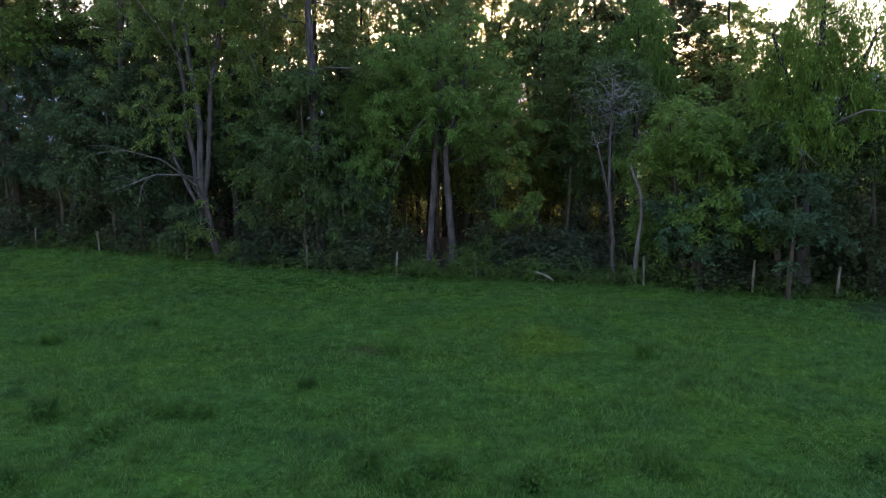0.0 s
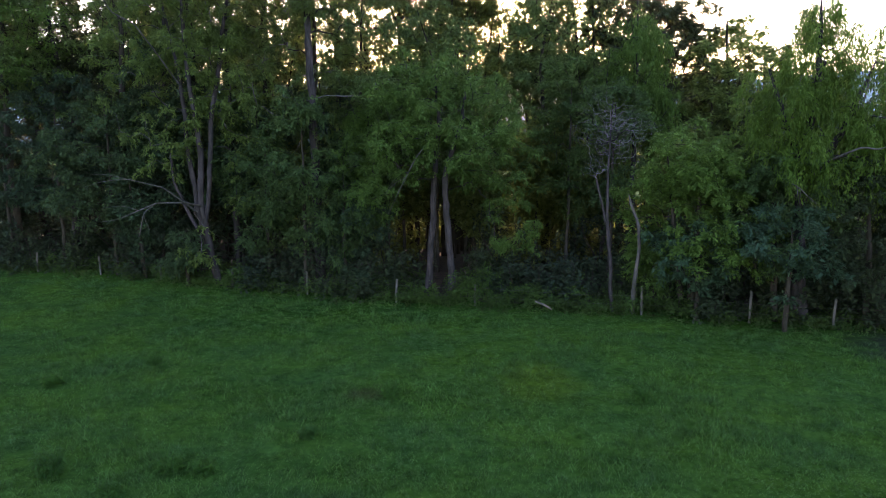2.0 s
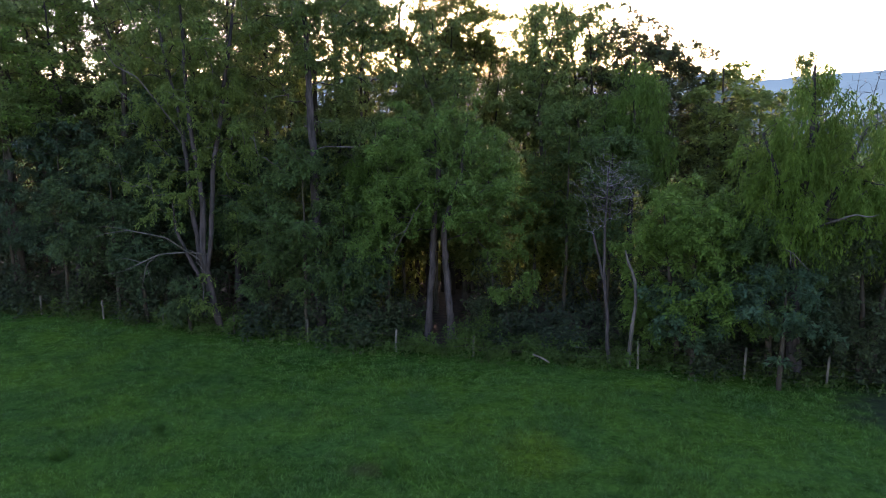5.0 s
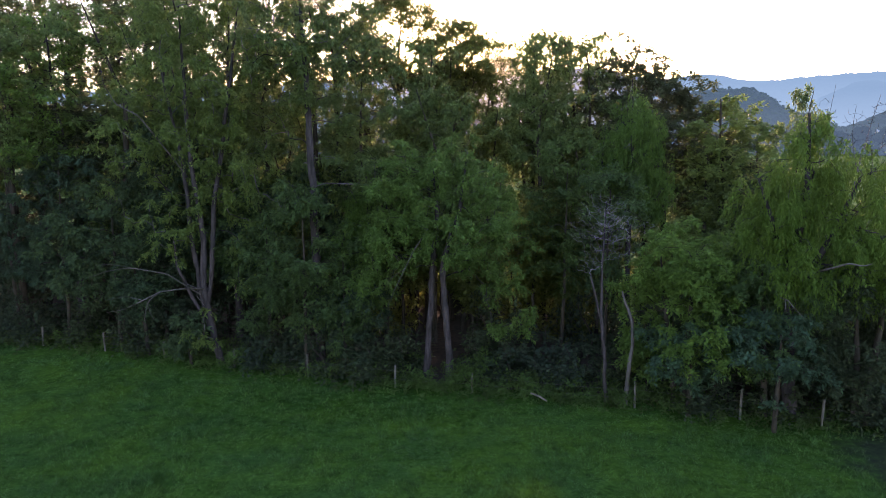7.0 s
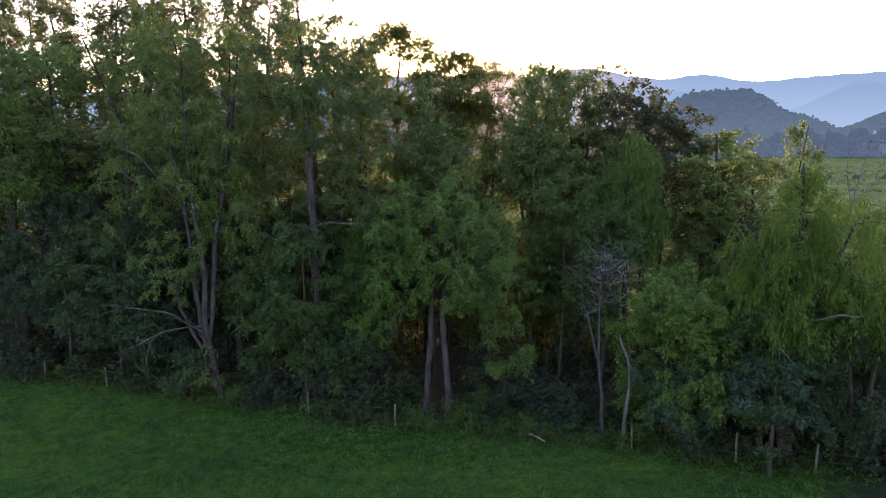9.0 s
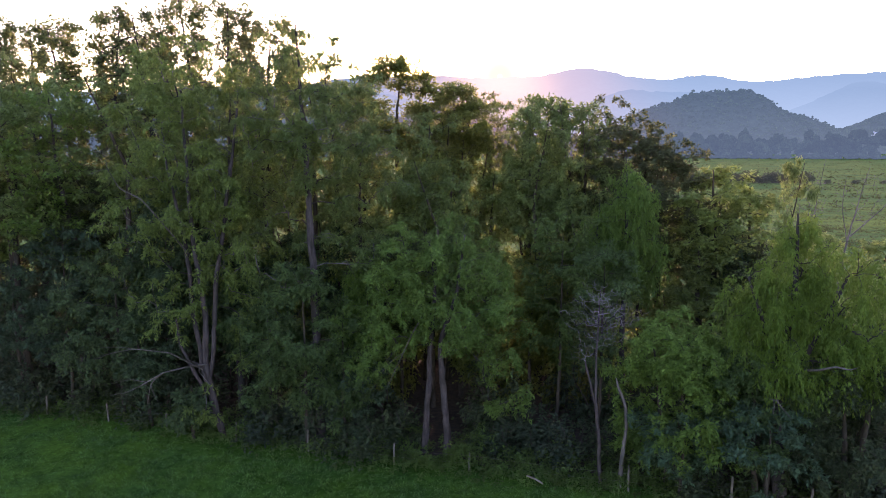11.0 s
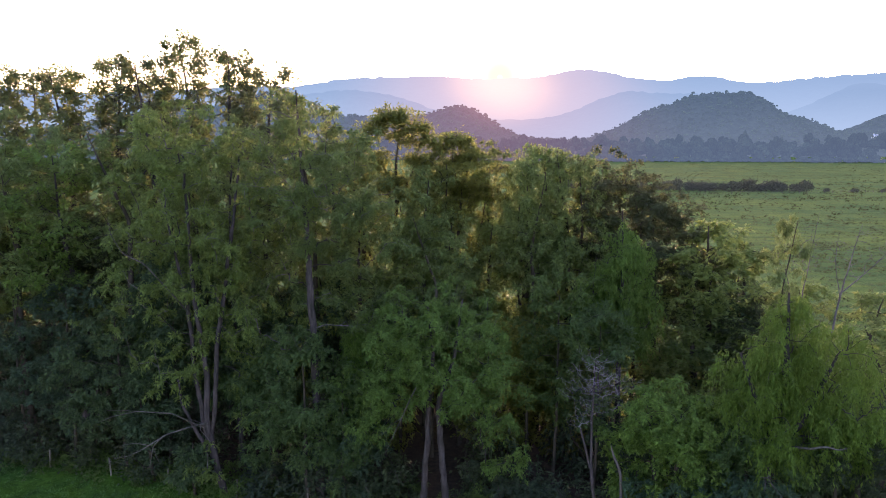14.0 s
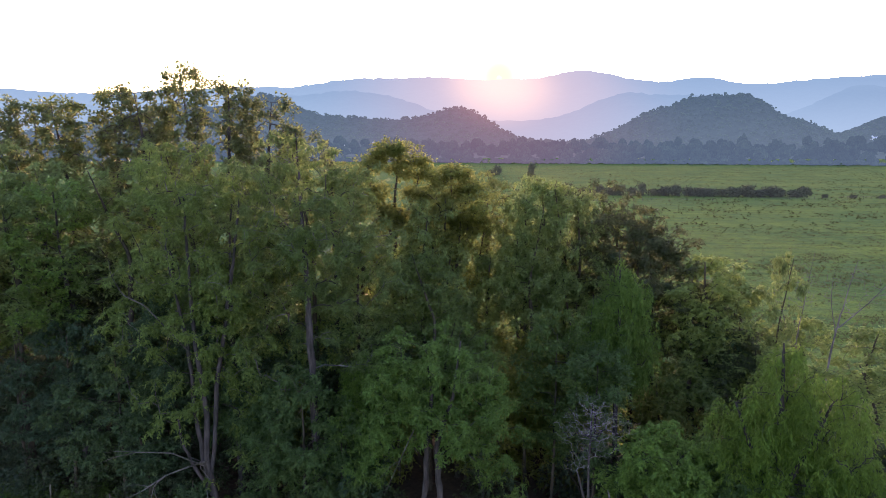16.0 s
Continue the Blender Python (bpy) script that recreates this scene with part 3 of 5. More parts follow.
tree("tall_tree", "tall tree with a straight bare grey bole", AT,
     [rel(AT, (-7.2, 38.9, 0, .28), (-7.2, 38.7, 6, .25), (-7.4, 38.6, 10.5, .22), (-7.6, 38.8, 15.5, .17), (-8.0, 39.6, 21, .09), (-8.3, 40, 25, .04))],
     [(-.4, .8, 21, 3.4, 3, 4.5), (-2.2, .8, 17.5, 2.6, 2.6, 3.4), (1.8, .8, 17.5, 2.6, 2.6, 3.6), (-2.4, .6, 12, 2.2, 2, 2.6), (2.2, 1.2, 12.5, 2.0, 2, 2.8), (-.2, -1.3, 19.2, 2.4, .9, 3.0), (.1, -1.3, 16.6, 1.4, .6, 1.2), (-.3, -.9, 9.2, 1.6, .6, 1.6)],
     250, 102, LEAF_ASH, BARK_GREY, 12, droop=0.8, size=(0.24, 0.1), bare=0.4, twig_bark=BARK_TWIG, twig=.014, spread=.6, flat=.5, hollow=.5, ragged=22)

# low understorey trees that fill the space below the tall bole
def low_tree(at, h, w, seed, leaf, label, name="young_tree", per=96, clumps=80, size=(0.25, 0.12), droop=0.5, lean=0.0, flat=0.5, bark=BARK_DARK, skirt=True, ragged=9):
    return tree(name, label, at, [[(0, 0, 0, .12), (lean * .3, 0, h * .4, .09), (lean, .1, h * .9, .03)]],
                [(lean * .5, 0, h * .68, w, w * .85, h * .34)] + ([(lean * .3, -.2, h * .48, w * .85, w * .7, h * .24)] if skirt else []),
                clumps, per, leaf, bark, seed, size=size, droop=droop, bare=.12, spread=.62, flat=flat, hollow=.5, ragged=ragged)


low_tree((-7.8, 37.8), 11.0, 2.4, 21, LEAF_MOSS, "dark green young tree under the tall bole", clumps=90, droop=.8)
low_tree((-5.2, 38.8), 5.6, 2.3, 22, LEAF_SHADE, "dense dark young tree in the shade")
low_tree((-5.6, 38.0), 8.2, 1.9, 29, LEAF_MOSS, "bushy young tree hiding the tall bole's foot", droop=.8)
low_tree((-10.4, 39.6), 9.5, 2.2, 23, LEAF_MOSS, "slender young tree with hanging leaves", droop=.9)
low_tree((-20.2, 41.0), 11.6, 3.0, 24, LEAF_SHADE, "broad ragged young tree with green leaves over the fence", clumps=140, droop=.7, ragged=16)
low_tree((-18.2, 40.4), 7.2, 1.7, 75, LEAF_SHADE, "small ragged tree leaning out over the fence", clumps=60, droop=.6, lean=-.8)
low_tree((-17.6, 41.8), 6.2, 2.4, 25, LEAF_DEEP_SHADE, "dark shrubby young tree behind the fence")
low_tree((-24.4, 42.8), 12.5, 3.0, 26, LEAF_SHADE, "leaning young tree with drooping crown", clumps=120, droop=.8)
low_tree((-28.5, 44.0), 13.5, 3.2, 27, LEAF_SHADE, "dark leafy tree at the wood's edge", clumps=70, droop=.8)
low_tree((-32.5, 45.0), 15.0, 3.6, 28, LEAF_DEEP_SHADE, "tall bushy tree at the wood's edge", clumps=60)
low_tree((-15.0, 38.8), 3.8, 1.0, 39, LEAF_SHADE, "small shaded shrub at the ash's foot", name="shrub", clumps=26)
# middle storey behind the twin trunks and the dead tree
low_tree((7.6, 41.0), 14.0, 2.3, 76, LEAF_MOSS, "slim dark green tree with ragged crown", clumps=100, ragged=14, skirt=False)
low_tree((9.9, 39.4), 12.2, 2.0, 78, LEAF_MOSS, "thin leafy tree behind the dead tree", clumps=70, skirt=False)
low_tree((-3.4, 41.8), 12.6, 2.3, 79, LEAF_MOSS, "middling tree between bole and twin trunks", clumps=70, droop=.7, skirt=False)
low_tree((-11.4, 41.8), 13.5, 2.4, 81, LEAF_MOSS, "slim ragged tree behind the ash", clumps=90, droop=.9)
low_tree((-17.4, 43.0), 15.0, 2.6, 82, LEAF_SHADE, "tall ragged tree with drooping boughs", clumps=110, droop=.9, ragged=14)

# round-crowned tree on two trunks
AT = (-.2, 37.8)
twin = tree("twin_trunk_tree", "round-crowned leafy tree on two slim grey trunks", AT,
     [rel(AT, (-.85, 37.8, 0, .22), (-.8, 37.8, 2.5, .18), (-.65, 37.7, 6.3, .16), (-.3, 37.5, 9.5, .11), (-.6, 37.4, 12.8, .04)),
      rel(AT, (.55, 37.4, 0, .25), (.5, 37.4, 2.0, .2), (.25, 37.4, 4.5, .18), (.1, 37.4, 7.0, .16), (1.0, 37.3, 10, .1), (1.4, 37.5, 13.2, .04))],
     [(.6, -.5, 10.6, 3.4, 3.2, 3.2), (-2.7, -.5, 8.6, 2.6, 2.6, 2.6), (3.4, -.6, 7.4, 2.2, 2.4, 3.6), (1.0, -2.0, 9.0, 3.2, 2.0, 2.6), (4.0, -1.0, 4.4, 1.5, 1.6, 2.0), (-3.2, -.4, 5.8, 1.5, 1.6, 1.9), (-1.2, -.6, 12.4, 2.0, 1.8, 1.8), (1.6, -.2, 13.0, 1.5, 1.5, 1.3)],
     290, 120, LEAF_MAPLE, BARK_GREY, 13, droop=0.7, size=(0.22, 0.1), bare=0.42, up=.06, spread=.66, hollow=.5, flat=.5, ragged=26)

# dead tree with a ball of bare twigs
AT = (8.6, 34.0)
tree("dead_tree", "dead tree with a tangle of bare grey twigs", AT,
     [rel(AT, (8.8, 33.9, 0, .12), (8.65, 33.9, 1.6, .1), (8.5, 33.9, 3.4, .085), (8.3, 34, 5.2, .075), (8.4, 34.2, 8.2, .05), (8.55, 34.4, 10.6, .02)),
      rel(AT, (8.35, 34, 4.6, .06), (8.0, 33.9, 6.0, .06), (7.75, 33.9, 6.9, .04))],
     [(-.1, .3, 10.1, 1.4, 1.4, 1.0), (.9, .2, 9.3, 1.6, 1.4, .9), (-1.1, .2, 9.0, 1.3, 1.2, .9), (.2, .1, 8.3, 1.6, 1.2, .7), (-1.0, 0, 7.4, .8, .8, .5)],
     900, 0, None, BARK_GREY, 14, twig_bark=TWIG_PALE, bare=.45, hollow=.1, twig=.006, up=.03, cap_r=.026, wander=.1, ragged=12)

AT = (9.7, 33.4)
snag = tagged(new("dead_snag"), "broken pale dead trunk beside the fence", "tree")
snag.location = (*AT, 0)
part("trunk", trunk_mesh(np.random.default_rng(5), [(0, 0, -.05, .13), (.05, 0, 1.8, .1), (.25, 0, 3.6, .088), (.15, .1, 4.9, .08), (-.25, .1, 5.7, .066), (-.3, .1, 6.15, .025)], BARK_DEAD), snag)

# broad thicket trees, leafy to the ground
def thicket(at, h, w, seed, leaf, label, clumps=300, per=156, droop=.45, size=(.23, .11), stems=3, bark=BARK_DARK):
    rng = np.random.default_rng(seed)
    st = []
    for k in range(stems):
        a = k * 2 * math.pi / stems + rng.uniform(0, 1)
        s = w * rng.uniform(.25, .5)
        st.append([(.25 * math.cos(a), .25 * math.sin(a), 0, .17), (.5 * s * math.cos(a), .5 * s * math.sin(a), h * .35, .13), (s * math.cos(a), s * math.sin(a), h * .85, .04)])
    bl = [(0, 0, h * .82, w * .75, w * .75, h * .19)]
    for k in range(4):
        a = k * 1.57 + rng.uniform(0, 1)
        bl.append((w * .55 * math.cos(a), w * .5 * math.sin(a), h * rng.uniform(.68, .84), w * .55, w * .5, h * .16))
        bl.append((w * .75 * math.cos(a + .7), w * .7 * math.sin(a + .7), h * rng.uniform(.36, .56), w * .5, w * .45, h * .17))
    return tree("thicket_tree", label, at, st, bl, clumps, per, leaf, bark, seed + 100, size=size, droop=droop, bare=.2, spread=.72, hollow=.5, flat=.45, ragged=16)


thicket((12.6, 33.6), 9.6, 3.3, 31, LEAF_MAPLE, "broad bushy tree with dense fresh green leaves", 190, 132)
thicket((16.6, 32.2), 9.0, 3.0, 32, LEAF_MOSS, "bushy spreading tree over dark ground", 150, 132, stems=2)
thicket((20.6, 31.2), 9.0, 3.2, 33, LEAF_DEEP_SHADE, "dense bushy tree at the fence corner", 130, 132)
thicket((24.5, 32.0), 9.5, 3.4, 34, LEAF_DEEP_SHADE, "dense bushy tree past the fence corner", 85)
low_tree((12.4, 31.9), 4.6, 1.9, 35, LEAF_TEAL, "small layered shrub in front of the fence", name="shrub", flat=.35, clumps=44, skirt=False)
low_tree((15.9, 30.2), 5.8, 2.0, 36, LEAF_TEAL, "small tree with flat layered sprays of leaves", flat=.3, clumps=50, skirt=False)
low_tree((11.1, 34.4), 4.6, 1.4, 37, LEAF_MAPLE, "thin young tree beside the snag", clumps=40)

# weeping willow-like tree above the thicket
AT = (17.4, 32.0)
weeping = tree("weeping_tree", "light green weeping tree with hanging leaf strings", AT,
     [rel(AT, (17.6, 32, 0, .34), (17.0, 31.6, 4, .28), (16.6, 31.2, 8, .22), (16.9, 31, 11, .15), (16.8, 31.2, 15, .04)),
      rel(AT, (16.8, 31.4, 6.5, .18), (17.8, 30.6, 9.0, .15), (19.0, 30.6, 12.0, .06)),
      rel(AT, (16.7, 31.3, 7.5, .15), (15.6, 31.0, 9.6, .12), (14.8, 31.2, 12.0, .05))],
     [(-.5, -.8, 13.2, 1.8, 1.7, 2.4), (-1.8, -.8, 10.8, 2.0, 2, 2.3), (1.8, -1, 11.3, 2.0, 2, 2.4), (2.8, -1.2, 8.8, 1.9, 1.9, 2.4), (-.2, -1.8, 9.4, 2.6, 1.6, 2.2)],
     300, 102, LEAF_WILLOW, BARK_GREY, 15, droop=1.5, size=(0.24, 0.08), bare=.35, spread=.7, flat=.8)

# dead pale limbs on the ash and the weeping tree
def dead_limb(owner, *forks):
    """One bare limb with its forks, given in the world's metres."""
    o = owner.location
    shape = [tube(q[:, :3] - np.array(o), .72 * q[:, 3], 6) for q in (smooth_line(f, .15) for f in forks)]
    part("dead_limb", mesh_of("dead_limb", *joined(shape), BARK_DEAD, True), owner, "bare bleached dead limb")


dead_limb(ash, [(-13.9, 39.1, 5.0, .09), (-14.5, 37.7, 5.35, .07), (-15.5, 36.3, 5.45, .055), (-16.4, 35.5, 5.0, .04), (-17.2, 35.3, 4.65, .02), (-18.0, 35.2, 4.55, .01)],
          [(-15.5, 36.3, 5.45, .045), (-16.1, 36.0, 4.95, .035), (-16.2, 35.9, 4.3, .028), (-16.4, 35.9, 3.5, .01)],
          [(-16.2, 35.7, 5.1, .03), (-16.9, 35.4, 5.4, .02), (-17.8, 35.0, 5.3, .01)],
          [(-16.1, 36.0, 4.9, .03), (-15.9, 35.8, 4.4, .018), (-15.65, 35.7, 4.0, .008)])
dead_limb(ash, [(-14.2, 39.1, 4.6, .07), (-15.6, 37.6, 6.2, .055), (-17.2, 36.6, 6.75, .04), (-18.4, 36.2, 6.6, .025), (-19.2, 36.0, 6.3, .01)],
          [(-17.2, 36.6, 6.75, .03), (-18.0, 36.2, 7.0, .018), (-18.8, 36.0, 7.0, .008)])
dead_limb(ash, [(-14.9, 39.7, 11.6, .07), (-15.9, 38.6, 13.6, .055), (-16.8, 38.0, 15.1, .05), (-18.0, 38.0, 15.7, .04), (-18.6, 38.0, 16.8, .025), (-18.7, 38.0, 17.8, .01)],
          [(-18.6, 38.0, 16.8, .025), (-19.2, 38.0, 16.7, .018), (-19.8, 38.0, 16.4, .008)])
dead_limb(twin, [(-.7, 37.4, 8.8, .05), (-1.4, 35.8, 7.9, .042), (-2.0, 35.2, 6.7, .03), (-2.4, 35.0, 5.9, .02), (-2.8, 34.9, 5.0, .008)],
          [(-1.9, 35.3, 6.9, .025), (-2.5, 35.0, 6.6, .015), (-3.0, 34.9, 6.0, .007)])
dead_limb(weeping, [(16.8, 31.4, 6.6, .1), (16.9, 29.8, 7.8, .085), (17.1, 28.7, 8.2, .075), (17.6, 28.35, 8.5, .06), (18.1, 28.2, 8.35, .045), (18.5, 28.2, 8.5, .015)])
dead_limb(weeping, [(16.9, 31.5, 5.2, .07), (16.0, 30.0, 6.3, .06), (15.3, 28.8, 6.75, .045), (14.8, 28.5, 6.95, .02)],
          [(15.3, 28.8, 6.75, .035), (15.5, 28.4, 6.4, .025), (15.75, 28.2, 6.1, .01)], [(15.1, 28.65, 6.85, .03), (15.0, 28.3, 6.5, .02), (14.9, 28.2, 6.35, .01)])


# ---- the wood behind ----
def prototype(name, label, h, w, leaf, bark, seed, clumps, per, style):
    rng = np.random.default_rng(seed)
    stem = [[(0, 0, 0, h * .0125), (rng.normal(0, .2), rng.normal(0, .2), h * .35, h * .0105), (rng.normal(0, .5), rng.normal(0, .4), h * .7, h * .006), (rng.normal(0, .7), rng.normal(0, .5), h * .97, .03)]]
    if style == "tall":
        bl = [(0, 0, h * .78, w * .85, w * .85, h * .2), (w * .45, .2, h * .5, w * .62, w * .6, h * .16), (-w * .45, 0, h * .58, w * .62, w * .55, h * .17), (.5, .2, h * .92, w * .5, w * .5, h * .08), (-.9, -.2, h * .9, w * .45, w * .45, h * .08), (0, -w * .4, h * .42, w * .6, w * .5, h * .12)]
        kw = dict(droop=.45, size=(.3, .15), spread=.55, bare=.3, limbs=5, hollow=.4, ragged=18)
    elif style == "layered":
        bl = [(rng.uniform(-.5, .5) * w, rng.uniform(-.5, .5) * w, h * z, w * .66, w * .6, h * .04) for z in (.5, .6, .68, .75, .82, .88, .93, .97)]
        kw = dict(droop=.15, size=(.24, .13), spread=.65, flat=.3, bare=.4, upright=1.0)
    elif style == "shrub":
        bl = [(0, 0, h * .55, w, w * .9, h * .42), (0, 0, h * .2, w * .95, w * .85, h * .2)]
        kw = dict(droop=.5, size=(.36, .19), spread=.75, bare=.05, limbs=2)
    elif style == "dome":
        bl = [(0, 0, h * .8, w * .95, w * .9, h * .19), (w * .5, .2, h * .62, w * .6, w * .6, h * .15), (-w * .5, 0, h * .65, w * .6, w * .6, h * .15), (w * .3, 0, h * .9, w * .5, w * .5, h * .1), (-w * .35, .1, h * .88, w * .5, w * .5, h * .11)]
        kw = dict(droop=.4, size=(.28, .14), spread=.56, bare=.35, limbs=5, hollow=.4, ragged=18)
    elif style == "weeping":
        bl = [(0, 0, h * .78, w * .75, w * .7, h * .17), (w * .4, 0, h * .6, w * .5, w * .5, h * .16), (-w * .4, .2, h * .62, w * .5, w * .5, h * .16)]
        kw = dict(droop=1.4, size=(.27, .09), spread=.6, flat=.8, bare=.35)
    elif style == "open":
        bl = []
        for k, z in enumerate(np.linspace(.42, .985, 92)):
            a, r = k * 2.4, w * (.12 + .88 * ((k * .618) % 1.0) ** .6) * (1 if z < .72 else 1 - .32 * ((z - .72) / .265) ** 1.5)
            bl.append((r * math.cos(a), r * math.sin(a), h * z + rng.normal(0, .25), w * .14, w * .14, h * .02))
        kw = dict(droop=.3, size=(.29, .2), spread=.48, flat=.9, bare=.3, hollow=.1, limbs=9)
    elif style == "full":
        bl = [(0, 0, h * .78, w * .8, w * .8, h * .2), (w * .45, .3, h * .55, w * .62, w * .6, h * .2), (-w * .45, -.2, h * .5, w * .62, w * .6, h * .2), (0, -w * .35, h * .34, w * .6, w * .5, h * .14), (.3 * w, .2, h * .9, w * .4, w * .4, h * .09)]
        kw = dict(droop=.5, size=(.3, .155), spread=.68, bare=.15, limbs=4, hollow=.4, ragged=12)
    else:
        bl = [(0, 0, h * .7, w, w * .9, h * .28), (0, 0, h * .52, w * .9, w * .8, h * .2)]
        kw = dict(droop=.5, size=(.36, .19), spread=.75, bare=.1, limbs=3)
    return tree(name, label, (0, 0), stem, bl, clumps, per, leaf, bark, seed, **kw)


def stand(first, places):
    """The first tree and its copies: x, y, turn, height scale, width scale."""
    out = []
    for k, (x, y, turn, sz, sxy) in enumerate(places):
        m = Matrix.LocRotScale((x, y, float(ground_height(x, y)) - .05), Euler((0, 0, radians(turn))), (sxy, sxy, sz))
        if k == 0:
            first.matrix_basis = m
        else:
            out.append(copy_thing(first, Matrix.LocRotScale(m.translation, m.to_quaternion(), None)))
            out[-1].scale = (sxy, sxy, sz)
    return out


poplar = prototype("poplar_tree", "tall open-topped tree with bunched leaves, dark against the sky", 28, 3.7, LEAF_ASPEN, BARK_GREY, 41, 560, 20, "open")
tagged(poplar, group="tall trees at the back of the wood")
stand(poplar, [(-20.2, 56.8, 0, 1.085, 1), (-17.4, 57, 140, 1.05, 1), (-23.6, 56.4, 75, 1.025, 1), (-27.2, 57, 200, 1.02, 1), (-30.4, 56.2, 20, .985, 1), (-14.4, 56, 260, 1.01, 1), (-33.8, 57, 310, .99, 1), (-11.6, 56.6, 330, .93, .9), (-25.4, 59, 170, .96, 1), (-36.6, 57, 80, .97, 1)])

bright = prototype("bright_crowned_tree", "tall tree with a light green sunlit crown", 22, 3.8, LEAF_POPLAR, BARK_GREY, 53, 130, 54, "dome")
tagged(bright, group="light green crowns")
stand(bright, [(-19.2, 47.2, 0, 1.04, 1), (-7.4, 47.2, 100, 1.06, .9), (-13.4, 43.6, 300, 1.0, .8), (-29.6, 49.4, 50, 1.04, 1)])
maple = prototype("maple_tree", "full-crowned green woodland tree in shade", 22, 4.2, LEAF_ASH, BARK_DARK, 42, 125, 48, "tall")
tagged(maple, group="woodland trees")
stand(maple, [(-21.5, 45.5, 0, 1.03, 1.05), (-8.6, 45.5, 30, 1.12, .9), (-30, 47, 300, 1.0, 1.1), (-35, 48, 40, 1.1, 1.1),
              (7.8, 51.0, 150, 1.02, .85), (-18.5, 50, 20, 1.1, 1), (-.4, 44.6, 330, .8, .75), (9.8, 50.6, 15, .99, .85)])

layered = prototype("locust_tree", "tree with flat layered crown glowing gold in the low sun", 24, 3.4, LEAF_SUNLIT, BARK_DARK, 43, 250, 36, "layered")
tagged(layered, group="gold-lit treetops")
stand(layered, [(-1.0, 50, 200, .84, .9), (2.0, 51.0, 280, .88, .8), (-5.6, 50.4, 60, .9, .9), (4.4, 54.0, 20, .92, .7), (.2, 51.4, 120, .88, .9), (-7.6, 52.6, 310, .95, .9)])
tree("flat_topped_tree", "flat-topped tree standing clear of the canopy", (-3.2, 51),
     [[(0, 0, 0, .26), (.1, 0, 9, .22), (.2, 0, 16, .16), (.2, 0, 20, .1), (.5, 0, 24.0, .03)], [(.2, 0, 16.5, .12), (-.9, .1, 19.5, .08), (-2.1, 0, 22.2, .03)], [(.2, 0, 17.5, .11), (1.4, .1, 20.0, .07), (2.0, 0, 22.2, .03)]],
     [(-1.9, 0, 22.9, 1.1, 1.1, .55), (-2.5, .2, 21.9, 1.0, 1.0, .5), (.4, 0, 24.1, 1.5, 1.2, .6), (-.8, .2, 23.5, 1.2, 1.1, .55), (1.6, 0, 23.2, 1.2, 1.1, .55), (2.3, -.1, 22.2, 1.0, 1.0, .5), (.5, 0, 22.5, 1.1, 1.0, .5), (-1.4, 0, 20.8, 1.2, 1.1, .55), (1.7, 0, 20.8, 1.2, 1.1, .55), (-.6, 0, 19.2, 1.5, 1.2, .7), (1.2, 0, 18.2, 1.6, 1.3, .8)],
     300, 48, LEAF_SUNLIT, BARK_DARK, 71, droop=.3, size=(.25, .13), spread=.72, flat=.7, bare=.4, upright=.5, hollow=.25, limbs=14, twig=.018, ragged=10)
tree("flat_topped_tree", "smaller flat-topped tree glowing orange in the sun", (1.2, 52.3),
     [[(0, 0, 0, .22), (.1, 0, 9, .18), (0, 0, 16, .13), (.1, 0, 22.4, .03)], [(0, 0, 17, .09), (1.0, .1, 19.5, .06), (1.3, 0, 21.2, .02)]],
     [(.2, 0, 22.3, 1.3, 1.1, .6), (-1.0, 0, 21.5, 1.1, 1.0, .55), (1.3, 0, 21.2, 1.2, 1.1, .6), (.1, 0, 20.4, 1.3, 1.1, .6), (-.9, 0, 19.2, 1.3, 1.1, .7), (.9, 0, 18.4, 1.5, 1.2, .8)],
     190, 48, LEAF_SUNLIT, BARK_DARK, 72, droop=.3, size=(.25, .13), spread=.72, flat=.7, bare=.4, upright=.5, hollow=.25, limbs=10, twig=.018, ragged=8)

spreading = prototype("spreading_tree", "tree with flat spreading tiers of fresh green leaves", 21.5, 3.7, LEAF_MAPLE, BARK_GREY, 55, 230, 42, "layered")
spreading.matrix_basis = Matrix.LocRotScale((-25.2, 45.4, .3), Euler((0, 0, 1.2)), None)

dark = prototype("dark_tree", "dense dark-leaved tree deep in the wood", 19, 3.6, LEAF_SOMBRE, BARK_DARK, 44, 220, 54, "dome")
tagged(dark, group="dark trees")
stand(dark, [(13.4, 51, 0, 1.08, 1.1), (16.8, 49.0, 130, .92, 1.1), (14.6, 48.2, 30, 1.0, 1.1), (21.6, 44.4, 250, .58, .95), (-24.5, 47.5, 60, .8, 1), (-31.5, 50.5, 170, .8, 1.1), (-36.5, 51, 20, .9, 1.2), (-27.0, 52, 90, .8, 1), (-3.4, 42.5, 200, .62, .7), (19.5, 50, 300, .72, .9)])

broad = prototype("broad_crowned_tree", "tree with a full rounded crown, rim-lit by the low sun", 20, 3.3, LEAF_POPLAR, BARK_DARK, 51, 150, 48, "dome")
tagged(broad, group="round-crowned trees")
stand(broad, [(7.0, 49.8, 0, 1.07, .9), (7.4, 48.4, 90, 1.03, .9), (10.4, 49.4, 200, 1.04, .95), (8.8, 52.4, 310, 1.06, .95), (1.6, 54.0, 130, 1.0, .8), (-.6, 47.0, 40, 1.0, .85), (6.9, 54.0, 250, 1.08, .85), (-5.0, 45.0, 30, .93, .9), (-12.4, 48.6, 150, 1.12, 1), (-16.6, 44.6, 260, 1.05, 1), (-28.4, 44.8, 20, 1.0, 1), (-33.6, 47, 120, 1.08, 1)])

